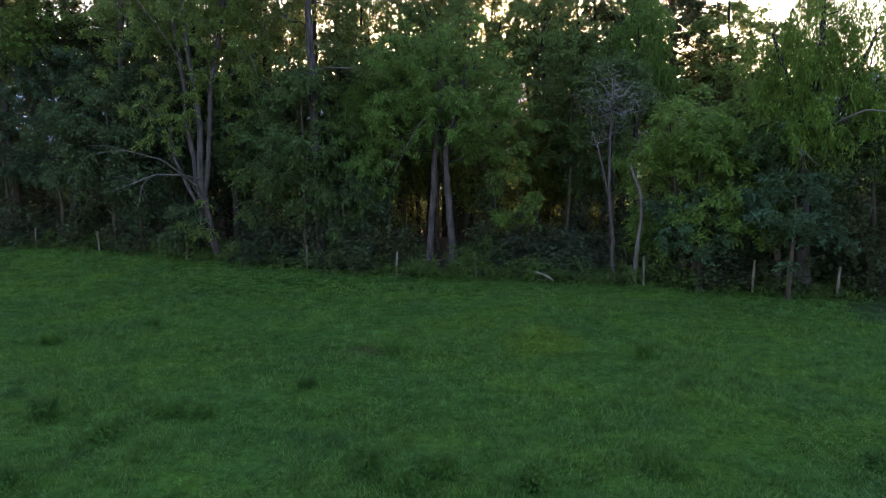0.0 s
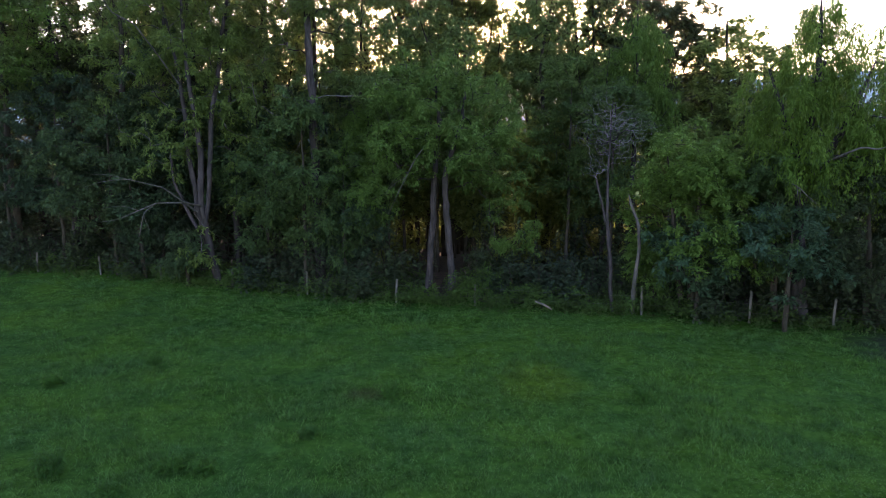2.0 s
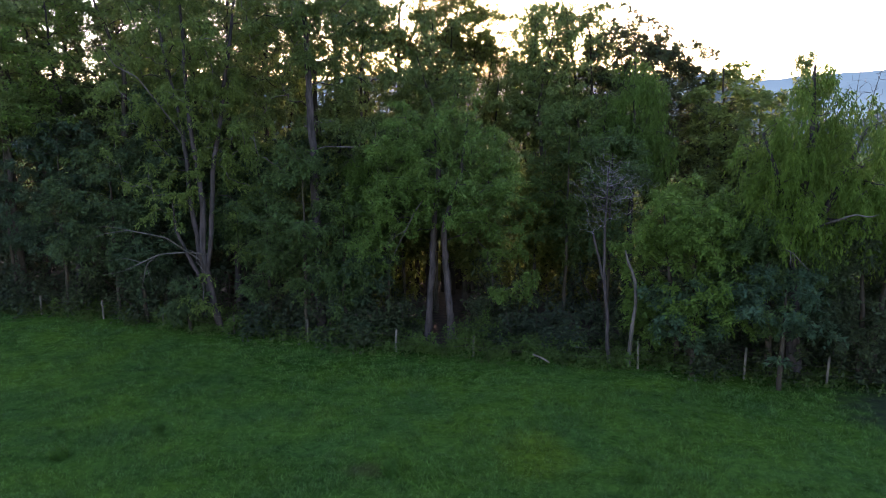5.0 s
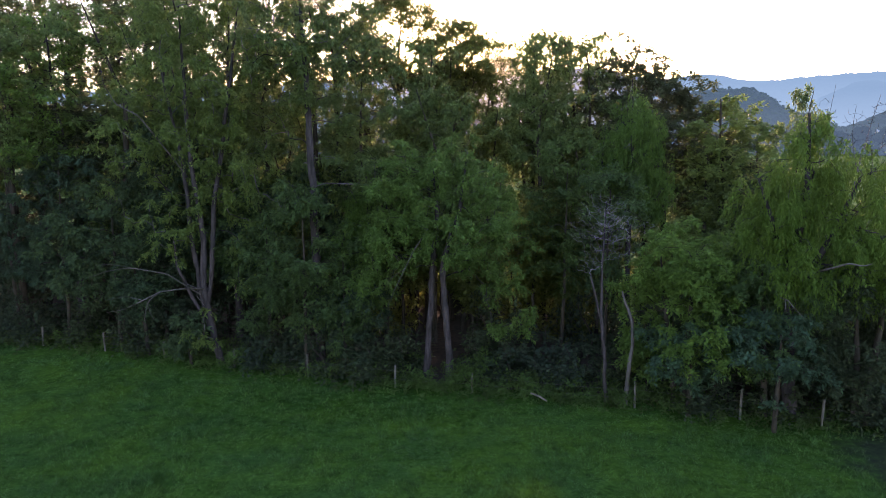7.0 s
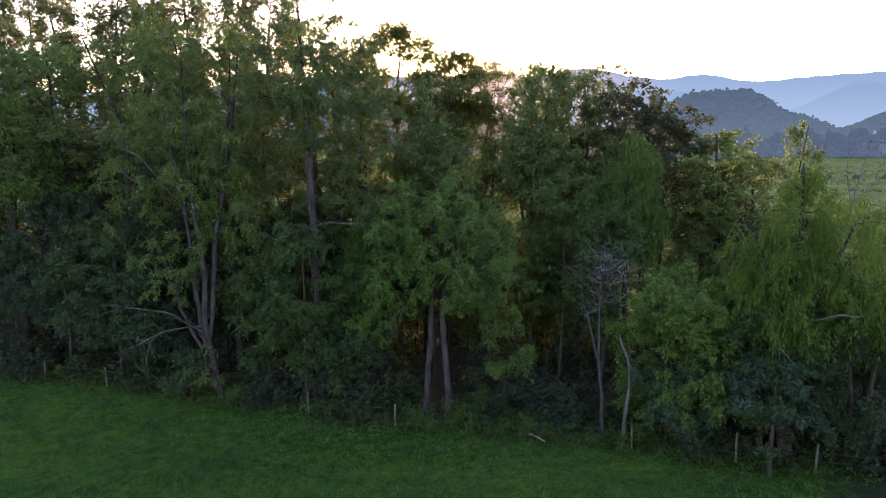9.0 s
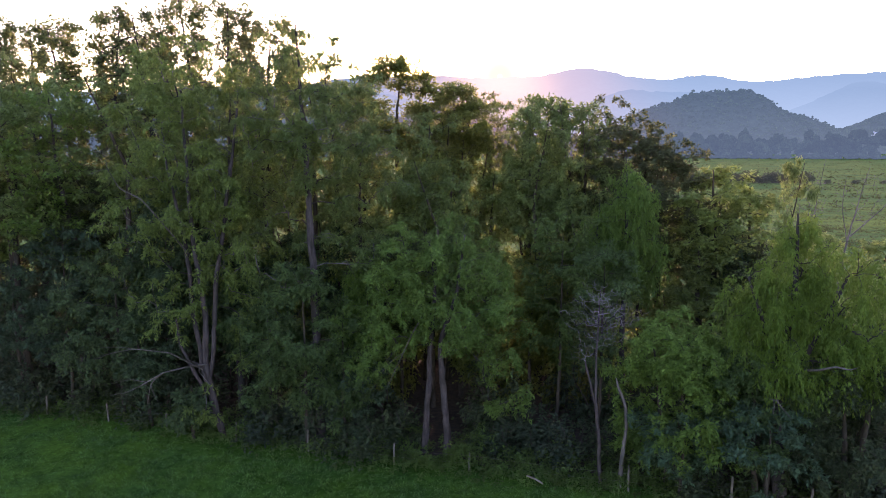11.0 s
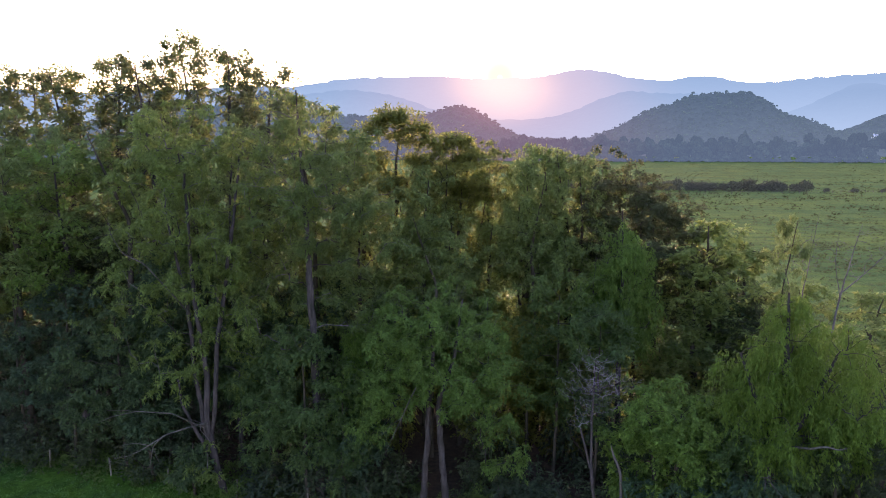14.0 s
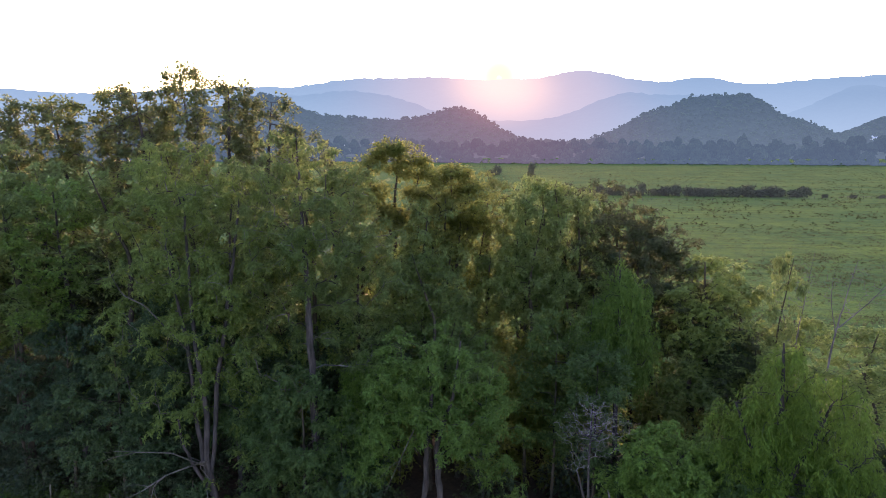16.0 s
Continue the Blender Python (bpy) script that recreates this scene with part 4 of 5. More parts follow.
canopy = prototype("canopy_tree", "middling green tree filling the canopy, leafy from low down", 15, 3.1, LEAF_POPLAR, BARK_DARK, 54, 160, 36, "full")
tagged(canopy, group="middling trees in the wood")
stand(canopy, [(-1.8, 49.0, 70, .85, 1), (1.6, 46.4, 140, .84, 1.05), (12.6, 47.6, 20, .98, 1), (22.6, 42.4, 100, .62, 1),
               (-10.4, 49.4, 180, 1.15, 1), (-15.6, 48.8, 250, 1.2, 1), (-23.4, 50, 330, 1.25, 1.1), (18.2, 44.6, 60, .8, .9), (2.6, 53.6, 10, .8, 1.05), (11.6, 53.4, 240, 1.0, 1), (-2.6, 54.4, 120, .85, 1.05), (-7.2, 54.4, 40, 1.1, 1), (16.4, 52, 80, .85, 1), (1.8, 52.0, 190, .92, 1), (.9, 50.4, 270, .92, .95), (-5.4, 49.6, 20, 1.25, 1), (-.6, 48.6, 150, 1.26, 1), (.6, 50.0, 230, 1.2, .9), (-3.0, 48.6, 310, 1.2, .95), (6.8, 50.6, 100, 1.22, 1), (9.6, 47.6, 10, 1.05, .9), (3.9, 48.2, 75, .64, .8)])

weep = prototype("drooping_tree", "tree with long drooping light green sprays", 16.8, 2.9, LEAF_WILLOW, BARK_GREY, 45, 260, 60, "weeping")
tagged(weep, group="drooping trees")
stand(weep, [(12.3, 43.0, 0, 1.09, .95), (10.4, 43.4, 120, .9, .7), (-4.6, 40.4, 250, .72, .7)])

thin = prototype("slender_tree", "slender airy tree with small yellow-green leaves", 17, 2.5, LEAF_POPLAR, BARK_DARK, 46, 120, 54, "tall")
tagged(thin, group="slender trees")
stand(thin, [(19.4, 46, 0, 1.0, 1.35), (23.3, 44, 90, 1.03, .5), (21.3, 45.8, 200, .9, 1.15), (17.6, 45, 200, .85, .9), (27, 47, 300, .72, .9), (31, 46, 30, .7, 1), (22, 41, 130, .72, .8), (27, 39, 260, .66, 1), (33, 40, 20, .7, 1.1), (4.1, 50.6, 45, .97, .9), (3.3, 52.8, 160, 1.2, .8)])

# bare-topped dying trees against the meadow
def bare_top(at, label, stems, crowns, seed):
    tree("bare_topped_tree", label, at, [[(*p[:3], .62 * p[3]) for p in rel(at, *st)] for st in stems], [(c[0] - at[0], c[1] - at[1], *c[2:]) for c in crowns], 150, 0, None, BARK_TWIG, seed, bare=.45, twig=.009, up=.03, cap_r=.035, twig_bark=BARK_TWIG, hollow=.4)


bare_top((26.2, 44), "dying tree leaning over with a bare grey forked top",
         [[(26.2, 44, 0, 0.136), (26.6, 44, 6, 0.116), (27.0, 44, 10.4, 0.102), (27.5, 44, 12.8, 0.075), (28.0, 44.2, 14.6, 0.048), (28.5, 44.2, 16.8, 0.014)],
          [(27.3, 44, 12.2, 0.068), (28.6, 43.8, 13.6, 0.054), (30.2, 43.6, 15.4, 0.034), (31.2, 43.5, 16.8, 0.010)],
          [(27.2, 44, 11.6, 0.048), (26.7, 44.2, 14.2, 0.034), (26.9, 44.3, 16.2, 0.010)]],
         [(28.3, 44, 15.0, 1.3, 1.0, 1.9), (30.0, 43.7, 15.2, 1.4, 1.0, 1.5), (26.9, 44.2, 14.6, .8, .8, 1.6)], 60)
bare_top((24.2, 44.4), "dying tree with slim bare upright branches",
         [[(24.2, 44.4, 0, 0.122), (24.4, 44.4, 7, 0.095), (24.6, 44.4, 11, 0.075), (24.9, 44.4, 13.6, 0.048), (25.3, 44.4, 17.4, 0.010)],
          [(24.5, 44.4, 10.2, 0.054), (23.8, 44.4, 12.4, 0.041), (23.3, 44.5, 14.2, 0.027), (23.0, 44.5, 15.8, 0.008)]],
         [(25.0, 44.4, 15.0, .9, .9, 1.8), (23.4, 44.4, 14.2, 1.0, .9, 1.3)], 61)

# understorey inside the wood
under = prototype("understorey_bush", "shaded leafy bush under the trees", 4.6, 2.3, LEAF_DEEP_SHADE, BARK_DARK, 47, 66, 18, "shrub")
tagged(under, group="bushes in the wood")
hazel = prototype("hazel_tree", "bushy hazel-like tree filling the wood's edge", 8.0, 2.7, LEAF_DEEP_SHADE, BARK_DARK, 49, 100, 24, "bush")
tagged(hazel, group="bushy trees at the wood's edge")
sapling = prototype("sapling_tree", "leafy sapling reaching up under the canopy", 12.5, 2.6, LEAF_SHADE, BARK_DARK, 50, 170, 24, "bush")
tagged(sapling, group="saplings in the wood")
rng = np.random.default_rng(7)


def scatter(n, x0, x1, near, deep, h0, h1, apart):
    out = []
    for _ in range(n * 12):
        x = rng.uniform(x0, x1)
        y = fence_y(x) + rng.uniform(near, deep)
        if len(out) < n and all((x - a[0]) ** 2 + (y - a[1]) ** 2 > apart ** 2 for a in out):
            out.append((x, y, rng.uniform(0, 360), rng.uniform(h0, h1), rng.uniform(.8, 1.15)))
    return out


stand(under, [(x, fence_y(x) + 15.5 + 2 * math.sin(x * 2.1), x * 50, 1.05 + .25 * math.sin(x * 3.3), 1.1) for x in (-34, -30.6, -27.2, -23.8, -20.4, -17, -13.6, 16.4, 20.4, 23.8)] + [(x, fence_y(x) + 9.5 + math.sin(x), x * 70, 1.0, 1.1) for x in np.arange(10, 24, 2.6)] + [(x, fence_y(x) + 18.6 + math.sin(x * 1.7), x * 90, 1.1, 1.15) for x in (-35, -31.2, -27.4, -23.6, -19.8, -16.0, 18.2, 22.0)] + scatter(8, -36, 9, 6.5, 15, .5, 1.2, 2.2) + [(x, fence_y(x) + 4.6 + 1.2 * math.sin(x * 1.9), x * 40, .95, 1.05) for x in np.arange(12.5, 27, 2.3)] + [(x, fence_y(x) + 3.8 + math.sin(x * 2.3), x * 33, .7, .95) for x in (-35, -32.5, -30, -27.5, -24.5, -22, -19.2, -16.4, -10.8, -8.6, -3.4)] + [(x, fence_y(x) + 1.0 + .5 * math.sin(x * 3.1), x * 57, q, .8) for x, q in ((-34, .8), (-31.4, .7), (-29, .75), (-26.8, .6), (-23.4, .6), (-19, .5), (-11, .5), (-9.2, .6), (-6.6, .62), (-4.6, .5), (13.6, .45), (17.0, .5), (20.4, .55), (23.6, .6), (22.0, .7), (25.4, .8))] + [(4.2, 37.2, 20, .5, .75), (6.4, 36.4, 110, .55, .8), (8.2, 36.9, 200, .5, .7), (2.6, 38.6, 290, .6, .8), (-2.4, 38.8, 60, .55, .8), (5.4, 38.8, 150, .6, .8), (10.6, 36.0, 250, .6, .8)] + [(24.6, 41.0, 10, .9, 1.1), (26.6, 43.2, 80, 1.0, 1.1), (28.8, 45.6, 160, 1.0, 1.2), (30.6, 43.0, 220, .9, 1.1), (23.4, 38.4, 300, .8, 1)])
sunlit = prototype("sunlit_bush", "bush at the wood's far edge glowing yellow-green in the sun", 5.2, 2.3, LEAF_SUNLIT, BARK_DARK, 58, 90, 24, "shrub")
tagged(sunlit, group="sunlit bushes at the far edge")
stand(sunlit, [(x, fence_y(x) + 20.4 + 1.3 * math.sin(x * 1.7), x * 90, 1.0 + .35 * math.sin(x * 2.9), 1.0) for x in np.arange(-13, 16, 2.9)] + [(5.4, 46.2, 30, 1.1, .9), (9.2, 45.0, 130, 1.2, .9), (-3.4, 46.6, 220, 1.1, .8)])
leafy = prototype("backlit_sapling", "sapling with yellow-green leaves lit from behind", 10.5, 2.2, LEAF_SUNLIT, BARK_DARK, 52, 130, 36, "bush")
tagged(leafy, group="backlit saplings")
stand(leafy, [(6.4, 44.5, 0, 1, 1), (8.8, 43.8, 80, .9, .9), (7.4, 47.5, 200, 1.1, 1), (10.8, 46, 140, .9, .9), (-2.6, 45.4, 300, 1.1, .9), (-4.6, 43.2, 30, .8, .8), (-10.6, 44.2, 100, .9, .9), (2.0, 43.4, 250, .8, .9), (15.4, 44, 60, .8, 1), (-17.6, 47, 10, 1, 1)])
stand(hazel, [(-31.5, 47.5, 0, 1.1, 1.1), (-34.5, 49, 90, 1.2, 1.1)] + [q for q in scatter(18, -36, 9, 6.0, 11, .75, 1.25, 2.7) if not -5.5 < q[0] < 11])
stand(sapling, [(-16, 43.6, 0, 1.0, 1), (-12, 43.2, 90, .95, 1), (-10, 45.4, 200, 1.05, 1), (-18.8, 44.6, 30, 1.0, 1), (-14, 47.2, 140, 1.05, 1)] + [q for q in scatter(9, -36, 22, 7, 20, .75, 1.15, 3.8) if not -5.5 < q[0] < 11])


# ---- fence ----
def fence_post(x, y, h, lean):
    rng = np.random.default_rng(int(abs(x) * 10))
    ob = tagged(new("fence_post"), "weathered pale grey wooden fence post", "post", "pasture fence posts")
    ob.location = (x, y, float(ground_height(x, y)))
    w = .057
    q = [(0, 0, -.2, w * 1.1), (lean * .3, 0, h * .4, w * 1.05), (lean, .01, h - .02, w), (lean, .01, h, w * .7)]
    v, f = tube(np.array(q)[:, :3], np.array(q)[:, 3], 8)
    v += rng.normal(0, .006, v.shape)
    top = np.array([[8 * 3 + i for i in (0, 3, 4, 7)], [8 * 3 + i for i in (0, 1, 2, 3)], [8 * 3 + i for i in (4, 5, 6, 7)]])
    part("post", mesh_of("post", v, np.concatenate([f, top]), POST_WOOD, True), ob)
    return ob


POSTS = [(-25.75, 42, 1.25, .03), (-21.2, 40.9, 1.2, -.04), (-17.1, 40.0, 1.05, .02), (-12.4, 38.8, 1.2, .05), (-7.75, 37.7, 1.35, -.02), (-2.55, 36.2, 1.32, .04), (1.75, 35.3, 1.15, 0),
         (10.06, 33.0, 1.45, -.03), (14.9, 31.65, 1.6, .01), (18.4, 30.65, 1.45, .03), (23, 29.6, 1.3, 0)]
for p in POSTS:
    fence_post(*p)
wire = tagged(new("fence_wire"), "two thin rusty wire strands between the posts", "wire")
for z in (.55, 1.0):
    pts, rad = [], []
    for (x0, y0, *_), (x1, y1, *_) in zip(POSTS, POSTS[1:]):
        for s in np.linspace(0, 1, 6)[:-1]:
            x, y = x0 + (x1 - x0) * s, y0 + (y1 - y0) * s
            pts.append((x, y - .07, float(ground_height(x, y)) + z - .12 * s * (1 - s)))
            rad.append(.004)
    part("strand", mesh_of("strand", *tube(pts, rad, 4), WIRE), wire)
rail = tagged(new("fallen_rail"), "pale fallen fence rail lying in the weeds", "rail")
rail.location = (5.2, 33.6, .35)
part("rail", mesh_of("rail", *tube([(-.45, 0, .28), (0, -.05, .12), (.42, -.12, -.12)], [.05, .055, .045], 8), POST_WOOD, True), rail)


# ---- weeds along the fence ----
def undergrowth():
    rng = np.random.default_rng(90)
    n = 3000
    x = rng.uniform(-38, 27, n)
    d = rng.normal(.9, 1.0, n)
    y = fence_y(x) + d
    tall = np.array([noise.noise(Vector((a * .45, b * .45, 0))) for a, b in zip(x, y)])
    z = ground_height(x, y) + rng.random(n) * np.clip(1.0 + 2.0 * tall, .2, 2.1) * np.interp(x, [-30, -15, -10, -3, 0, 11, 14, 20], [.62, .62, .75, .85, 1.1, 1.1, .6, .5])
    c = np.stack([x, y, z], 1)
    c = c[rng.random(n) < np.interp(x, [-15, -8, 0, 11, 14], [.75, .9, 1, 1, .6])]
    a = leaves(rng, c, 30, .4, .8, (.17, .085), .35, .6)
    return mesh_of("undergrowth", *a, LEAF_WEED)


tagged(new("undergrowth", undergrowth()), "tangled brambles and weeds along the fence", "undergrowth", kind="stuff")


# ---- grass ----
def blades(rng, x, y, h, w, lean):
    n = len(x)
    z = ground_height(x, y)
    th = rng.uniform(0, 2 * math.pi, n)
    s = np.stack([np.cos(th), np.sin(th), np.zeros(n)], 1) * (w * rng.uniform(.6, 1.3, n))[:, None]
    p = np.stack([x, y, z - .01], 1)
    ph = rng.uniform(0, 2 * math.pi, n)
    hh = h * rng.uniform(.5, 1.4, n)
    tip = p + np.stack([np.cos(ph) * lean * hh, np.sin(ph) * lean * hh, hh], 1)
    v = np.stack([p - s, p + s, tip], 1).reshape(-1, 3)
    return v, np.arange(3 * n).reshape(-1, 3)


def pasture_grass():
    """Tufts of blades: short sward all over, taller uneaten tufts in patches."""
    rng = np.random.default_rng(91)
    n = 30000
    y = 9 + 34 * rng.random(n) ** 1.35
    x = rng.uniform(-1, 1, n) * (8 + .62 * y) * rng.choice([1, 1, 1, 1.15, 1.4], n)
    y = y - rng.choice([0, 0, 0, 0, 0, 0, 1], n) * rng.random(n) * 12
    keep = (y < fence_y(x) + 1.0) & (((x - 20.9) / 3.6) ** 2 + ((y - 27.0) / 3.8) ** 2 > rng.uniform(.1, 1.6, n))
    x, y = x[keep], y[keep]
    tall = np.array([noise.noise(Vector((a * .3, b * .3, 2.0))) + .7 * noise.noise(Vector((a * 1.1, b * 1.1, 4.0))) for a, b in zip(x, y)])
    h = np.clip(.095 + .11 * tall + rng.normal(0, .022, len(x)), .04, .36)
    k = 13
    x, y, h = np.repeat(x, k), np.repeat(y, k), np.repeat(h, k)
    r = (.06 + .4 * h) * rng.random(len(x)) ** .5 * 1.9
    a = rng.uniform(0, 2 * math.pi, len(x))
    return mesh_of("pasture_grass", *blades(rng, x + r * np.cos(a), y + r * np.sin(a), h, .0065 + .0004 * y, .8), GRASS)


def clover():
    """Low broad-leaved plants among the grass, in drifts."""
    rng = np.random.default_rng(94)
    n = 30000
    y = 9 + 28 * rng.random(n) ** 1.3
    x = rng.uniform(-1, 1, n) * (8 + .62 * y)
    d = np.array([noise.noise(Vector((a * .35, b * .35, 11.0))) + .6 * noise.noise(Vector((a * 1.3, b * 1.3, 6.0))) for a, b in zip(x, y)])
    keep = (d > .12) & (y < fence_y(x) - .3) & (((x - 20.6) / 2.7) ** 2 + ((y - 27.0) / 2.9) ** 2 > 1)
    x, y, d = x[keep], y[keep], d[keep]
    c = np.stack([x, y, ground_height(x, y) + .04 + .08 * np.clip(d, 0, 1)], 1)
    return mesh_of("clover", *leaves(rng, c, 7, .09, .35, (.042, .034), .2, 1.0, 7), GRASS)


tagged(new("clover", clover()), "drifts of clover and broad-leaved weeds in the grass", "clover", kind="stuff")
tagged(new("pasture_grass", pasture_grass()), "short green pasture grass with tufts", "grass", kind="stuff")


def meadow_grass():
    """Long grass in drifts that run across the slope of the valley floor."""
    rng = np.random.default_rng(92)
    n = 90000
    y = 57 * (190 / 57) ** rng.random(n)
    x = rng.uniform(-.2, .75, n) * y
    d = np.array([noise.noise(Vector((a * .09, b * .5, 3.0))) + .6 * noise.noise(Vector((a * .35, b * 1.1, 8.0))) for a, b in zip(x, y)])
    keep = d > rng.uniform(-.15, .35, n)
    x, y, d = x[keep], y[keep], d[keep]
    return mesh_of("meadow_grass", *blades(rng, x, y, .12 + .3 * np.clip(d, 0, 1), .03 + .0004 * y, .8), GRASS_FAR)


tagged(new("meadow_grass", meadow_grass()), "long meadow grass beyond the wood lit from behind", "grass", kind="stuff")


def meadow_tufts():
    """Rank tussocks the cattle left, strewn in drifts over the valley meadow."""
    rng = np.random.default_rng(95)
    n = 26000
    y = 60 * (820 / 60) ** rng.random(n)
    x = rng.uniform(-.2, .75, n) * y
    d = np.array([noise.noise(Vector((a * .02, b * .05, 13.0))) + .8 * noise.noise(Vector((a * .1, b * .3, 5.0))) for a, b in zip(x, y)])
    keep = (d > rng.uniform(-.3, .5, n)) & (x > -.2 * y)
    x, y = x[keep], y[keep]
    c = np.stack([x, y, np.full(len(x), .12)], 1)
    big = y > 200
    near = leaves(rng, c[~big], 6, .32, .5, (.42, .2), .1, .4, 6)
    far = leaves(rng, c[big], 4, .6, .5, (.9, .5), .1, .4, 4)
    return mesh_of("meadow_tufts", *joined([near, far]), TUSSOCK)


tagged(new("meadow_tufts", meadow_tufts()), "rank dark green tussocks strewn over the valley meadow", "grass", kind="stuff")


def weed_clump(x, y, h, w, seed):
    """An uneaten clump: upright dark blades, some leafy stems among them."""
    rng = np.random.default_rng(seed)
    ob = tagged(new("weed_clump"), "dark upright clump of weeds in the pasture", "weed", "weeds in the pasture")
    ob.location = (x, y, float(ground_height(x, y)))
    n = 240
    h, w = 1.25 * h, .8 * w
    a, r = rng.uniform(0, 6.28, n), .85 * w * rng.random(n) ** .7
    p = np.stack([r * np.cos(a), r * np.sin(a), np.full(n, -.02)], 1)
    hh = 1.25 * h * rng.uniform(.3, 1.05, n) * (1 - .5 * r / w)
    th = rng.uniform(0, 6.28, n)
    s = np.stack([np.cos(th), np.sin(th), np.zeros(n)], 1) * rng.uniform(.009, .02, n)[:, None]
    tip = p + np.stack([np.cos(a) * .3 * hh + rng.normal(0, .05, n), np.sin(a) * .3 * hh + rng.normal(0, .05, n), hh], 1)
    v = np.stack([p - s, p + s, tip], 1).reshape(-1, 3)
    tagged(part("blade_mass", mesh_of("blade_mass", v, np.arange(3 * n).reshape(-1, 3), LEAF_CLUMP), ob), kind="stuff")
    k = rng.choice(n, 150)
    c = p[k] + (tip[k] - p[k]) * rng.uniform(.2, .8, 150)[:, None]
    tagged(part("leaf_mass", mesh_of("leaf_mass", *leaves(rng, c, 6, .07, .8, (.14, .05), .25, .5, 3), LEAF_CLUMP), ob), kind="stuff")


for k, (x, y, h, w) in enumerate(((-10.3, 16.5, .75, .32), (-1.65, 13.7, .6, .25), (0, 13.6, .65, .28), (1.85, 13.1, .6, .22), (-.75, 12.9, .5, .25), (4.75, 13.6, .55, .3), (6.75, 21.6, .45, .2), (-1.75, 21.9, .5, .28),
                                   (-4.0, 18.9, .4, .18), (-7.3, 16.9, .4, .35), (-6.4, 16.8, .35, .4), (-9.2, 13.0, .45, .4), (-14.1, 23.3, .4, .3), (-11.4, 25.5, .4, .22), (-8.2, 15.4, .4, .45), (9.6, 13.9, .4, .35))):
    weed_clump(x, y, h, w, 200 + k)


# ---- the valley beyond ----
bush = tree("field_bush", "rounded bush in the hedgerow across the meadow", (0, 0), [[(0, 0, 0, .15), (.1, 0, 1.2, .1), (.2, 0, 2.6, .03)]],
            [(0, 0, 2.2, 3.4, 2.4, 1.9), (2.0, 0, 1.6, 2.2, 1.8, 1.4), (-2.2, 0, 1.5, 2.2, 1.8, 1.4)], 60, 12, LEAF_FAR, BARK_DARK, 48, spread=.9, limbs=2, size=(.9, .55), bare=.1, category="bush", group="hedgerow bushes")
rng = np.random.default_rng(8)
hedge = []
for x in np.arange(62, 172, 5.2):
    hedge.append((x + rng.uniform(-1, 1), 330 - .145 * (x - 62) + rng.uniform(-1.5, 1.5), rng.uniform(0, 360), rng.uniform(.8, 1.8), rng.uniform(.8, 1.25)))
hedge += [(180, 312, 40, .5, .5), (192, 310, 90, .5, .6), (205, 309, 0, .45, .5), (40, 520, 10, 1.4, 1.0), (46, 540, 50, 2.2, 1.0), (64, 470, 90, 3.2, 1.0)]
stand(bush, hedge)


def field_fence():
    """A thin post-and-wire fence across the meadow, this side of the hedgerow."""
    ob = tagged(new("field_fence"), "thin post and wire fence across the meadow", "fence")
    ob.location = (56, 287, 0)
    v, f = tube([(0, 0, -.2), (0, 0, 1.35)], [.09, .08], 6)
    one = mesh_of("fence_post", v, f, POST_WOOD)
    run = Vector((175, 24, 0))
    for k in range(44):
        part("post", one, ob).location = run * (k / 43)
    for z in (.6, 1.15):
        part("strand", mesh_of("strand", *tube([(0, 0, z), run * .5 + Vector((0, 0, z)), run + Vector((0, 0, z))], [.02] * 3, 4), WIRE), ob)


field_fence()


def hill_height():
    """The near hill's height as a function of the place, read from its own mesh."""
    me = bpy.data.objects["backdrop_near_hill"].data
    co = np.empty(len(me.vertices) * 3)
    me.vertices.foreach_get("co", co)
    co = co.reshape(-1, 3)
    k = len(np.unique(co[:, 1].round(2)))
    z = co[:, 2].reshape(k, -1)
    x0, x1, y0, y1 = co[0, 0], co[-1, 0], co[0, 1], co[-1, 1]
    return lambda x, y: z[np.clip(np.round((y - y0) / (y1 - y0) * (k - 1)), 0, k - 1).astype(int),
                          np.clip(np.round((x - x0) / (x1 - x0) * (z.shape[1] - 1)), 0, z.shape[1] - 1).astype(int)]


hill_z = hill_height()


def crowns(rng, at, w, h, lumps):
    """Tree crowns far off: each a few knobbly domes of foliage that grow into one another."""
    th = np.arange(7) * 2 * math.pi / 7
    ring = [(math.cos(a) * r, math.sin(a) * r, z) for r, z in ((1.0, -.35), (.95, .25), (.55, .8)) for a in th] + [(0, 0, 1.0)]
    q = [(7 * k + i, 7 * k + (i + 1) % 7, 7 * k + 7 + (i + 1) % 7, 7 * k + 7 + i) for k in (0, 1) for i in range(7)]
    q += [(14 + i, 14 + (i + 1) % 7, 21, 21) for i in range(7)]
    ring, n = np.array(ring), len(at) * lumps
    c, ww, hh = np.repeat(at, lumps, axis=0), np.repeat(w, lumps), np.repeat(h, lumps)
    u = rng.normal(0, 1, (n, 3))
    u /= np.linalg.norm(u, axis=1)[:, None]
    u[:, 2] = np.abs(u[:, 2]) * rng.choice([1, 1, -.6], n)
    c = c + u * np.stack([ww, ww, hh], 1) * .6
    size = np.stack([ww, ww, hh], 1) * rng.uniform(.26, .5, (n, 1))
    v = c[:, None] + ring[None] * size[:, None] * rng.uniform(.72, 1.25, (n, 22, 1))
    f = np.array(q)[None] + 22 * np.arange(n)[:, None, None]
    return v.reshape(-1, 3), [tuple(dict.fromkeys(r)) for r in f.reshape(-1, 4).tolist()]


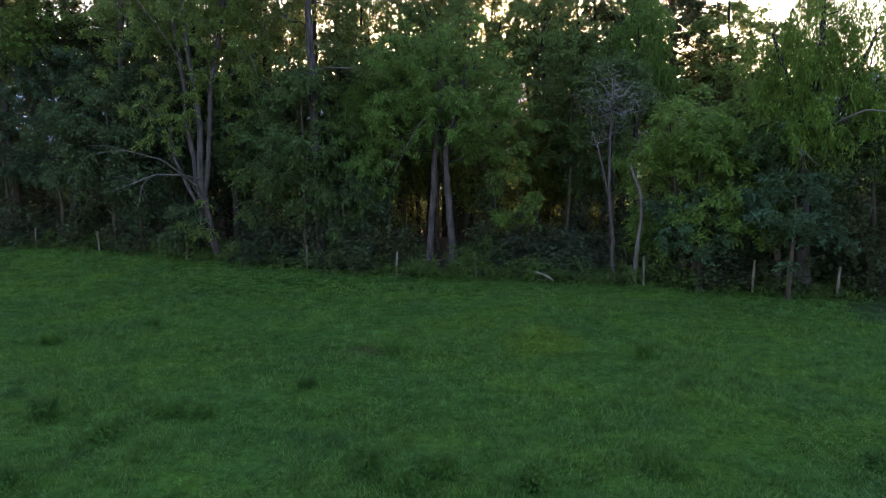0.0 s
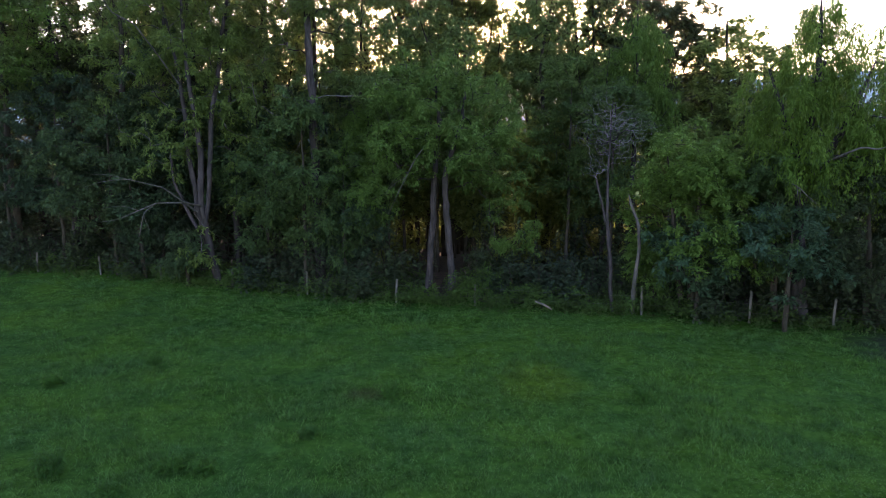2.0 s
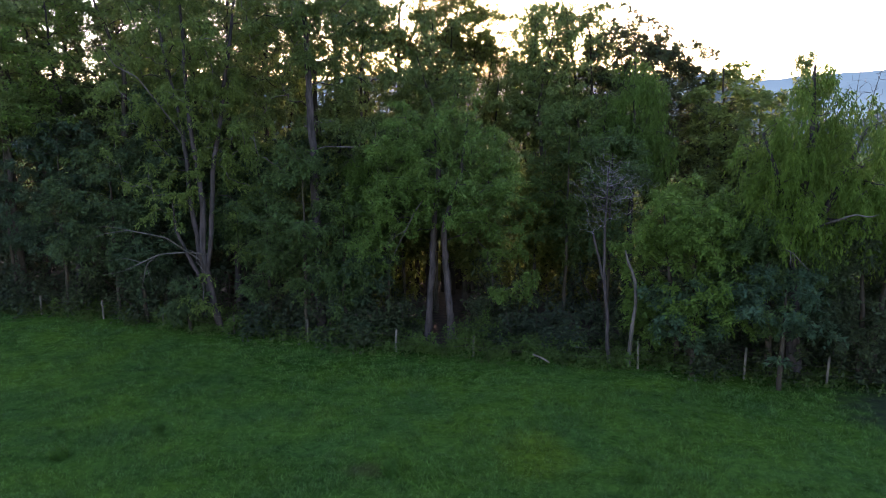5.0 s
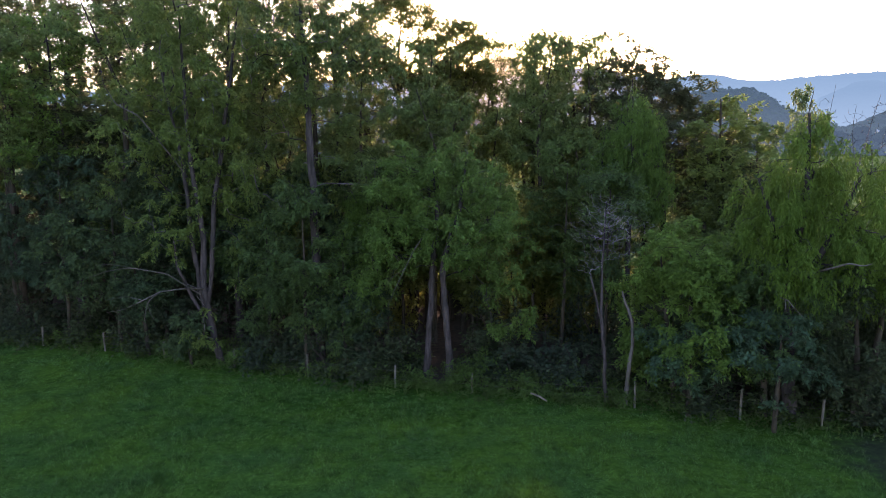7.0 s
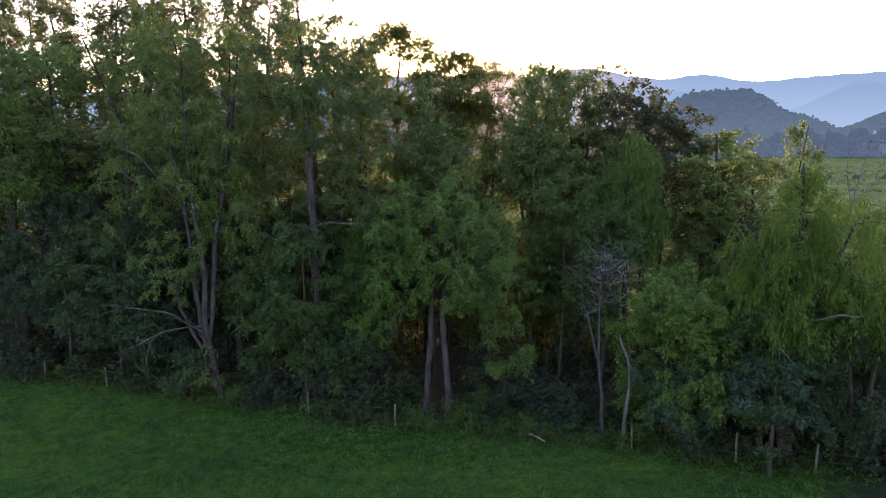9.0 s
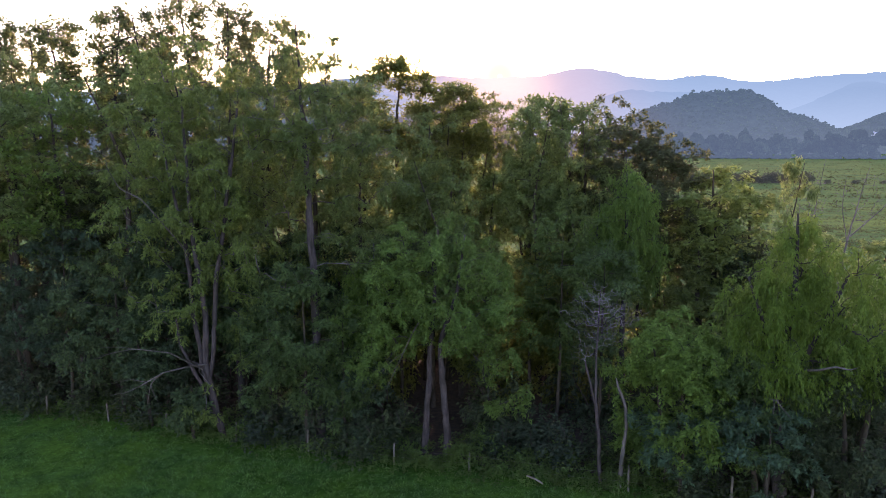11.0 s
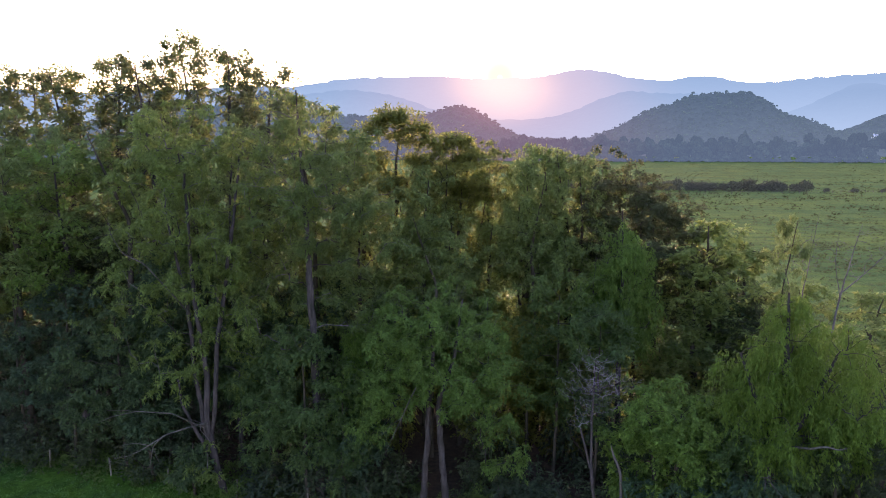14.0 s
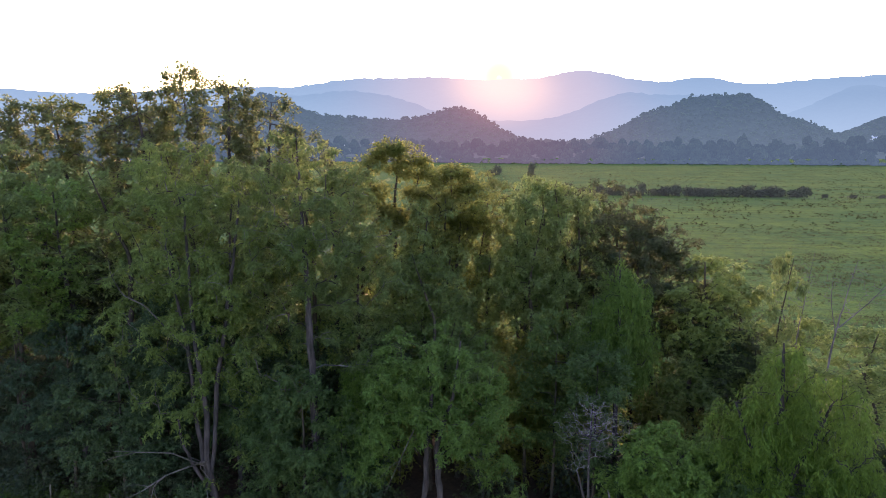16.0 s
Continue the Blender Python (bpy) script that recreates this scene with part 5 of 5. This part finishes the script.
def wood_edge(x):
    return 862 - .00042 * np.maximum(0, x - 150) ** 2 + 60 * np.clip((110 - x) / 150, 0, 1)


def far_woods():
    """The wood's edge across the valley: round crowns of many sizes, low brush at their foot."""
    rng = np.random.default_rng(93)
    n = 900
    x = rng.uniform(-600, 780, n)
    row = rng.random(n) ** 1.4
    y = wood_edge(x) + 110 * row + rng.uniform(-5, 5, n)
    h = 8.5 + 2.6 * np.array([noise.noise(Vector((a * .02, b * .03, 0))) for a, b in zip(x, y)]) + rng.normal(0, 2.0, n)
    w = h * rng.uniform(.6, .95, n)
    tall = crowns(rng, np.stack([x, y, h * .95 + 14 * row], 1), w, h, 14)
    m = 1100
    x = rng.uniform(-600, 780, m)
    y = wood_edge(x) - 2 + rng.uniform(-6, 9, m)
    h = rng.uniform(2.4, 5.6, m)
    low = crowns(rng, np.stack([x, y, h * .5], 1), h * 1.5, h, 4)
    k = len(tall[0])
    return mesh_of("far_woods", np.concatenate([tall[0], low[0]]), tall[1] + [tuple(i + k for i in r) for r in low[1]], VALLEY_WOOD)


tagged(new("far_woods", far_woods()), "dense wood's edge across the valley meadow", "woods", kind="stuff")


def hill_woods():
    """The forest on the round hills: a crown for every tree that faces the valley."""
    rng = np.random.default_rng(97)
    n = 7500
    x = rng.uniform(-950, 1250, n)
    y = rng.uniform(1190, 1530, n)
    z = hill_z(x, y)
    keep = z > 6
    x, y, z = x[keep], y[keep], z[keep]
    h = rng.uniform(4.0, 7.5, len(x))
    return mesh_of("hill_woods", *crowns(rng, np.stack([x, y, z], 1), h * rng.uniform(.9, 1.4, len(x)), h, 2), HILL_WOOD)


tagged(new("hill_woods", hill_woods()), "dark forest crowns covering the round hills", "woods", kind="stuff")


def farmhouse(x, y, size, label):
    """A white house on the hillside, its roof showing over the trees."""
    z = float(hill_z(np.array([x]), np.array([y]))[0])
    ob = tagged(new("farmhouse"), label, "house")
    ob.location, ob.scale = (x, y, z - 2 * size), (size, size, size)
    w, d, e, r = 8.0, 4.5, 6.0, 8.6
    v = [(-w, -d, 0), (w, -d, 0), (w, d, 0), (-w, d, 0), (-w, -d, e), (w, -d, e), (w, d, e), (-w, d, e), (-w, 0, r - .3), (w, 0, r - .3)]
    part("wall", mesh_of("wall", v, [(0, 1, 5, 4), (2, 3, 7, 6), (0, 4, 8, 7, 3), (1, 2, 6, 9, 5)], PALE_PAINT), ob)
    o = .6
    top = [(-w - o, -d - o, e - .3), (w + o, -d - o, e - .3), (w + o, 0, r), (-w - o, 0, r), (-w - o, d + o, e - .3), (w + o, d + o, e - .3)]
    low = [(a, c, g - .25) for a, c, g in top]
    part("roof", mesh_of("roof", top + low, [(0, 1, 2, 3), (3, 2, 5, 4), (7, 6, 9, 8), (8, 9, 10, 11), (0, 6, 7, 1), (4, 5, 11, 10), (0, 3, 9, 6), (3, 4, 10, 9), (1, 7, 8, 2), (2, 8, 11, 5)], ROOF_TIN), ob)
    ch = [(a, c, g) for g in (r - 1.2, r + 2.2) for a, c in ((-w + 1, -.6), (-w + 2.2, -.6), (-w + 2.2, .6), (-w + 1, .6))]
    part("chimney", mesh_of("chimney", ch, [(0, 1, 5, 4), (1, 2, 6, 5), (2, 3, 7, 6), (3, 0, 4, 7), (4, 5, 6, 7)], PALE_PAINT), ob)


farmhouse(913, 1420, 1.0, "small white farmhouse on the far hillside")
farmhouse(-126, 1330, .8, "white house among the trees in the valley")
farmhouse(-186, 1318, .6, "tiny white outbuilding among the valley trees")
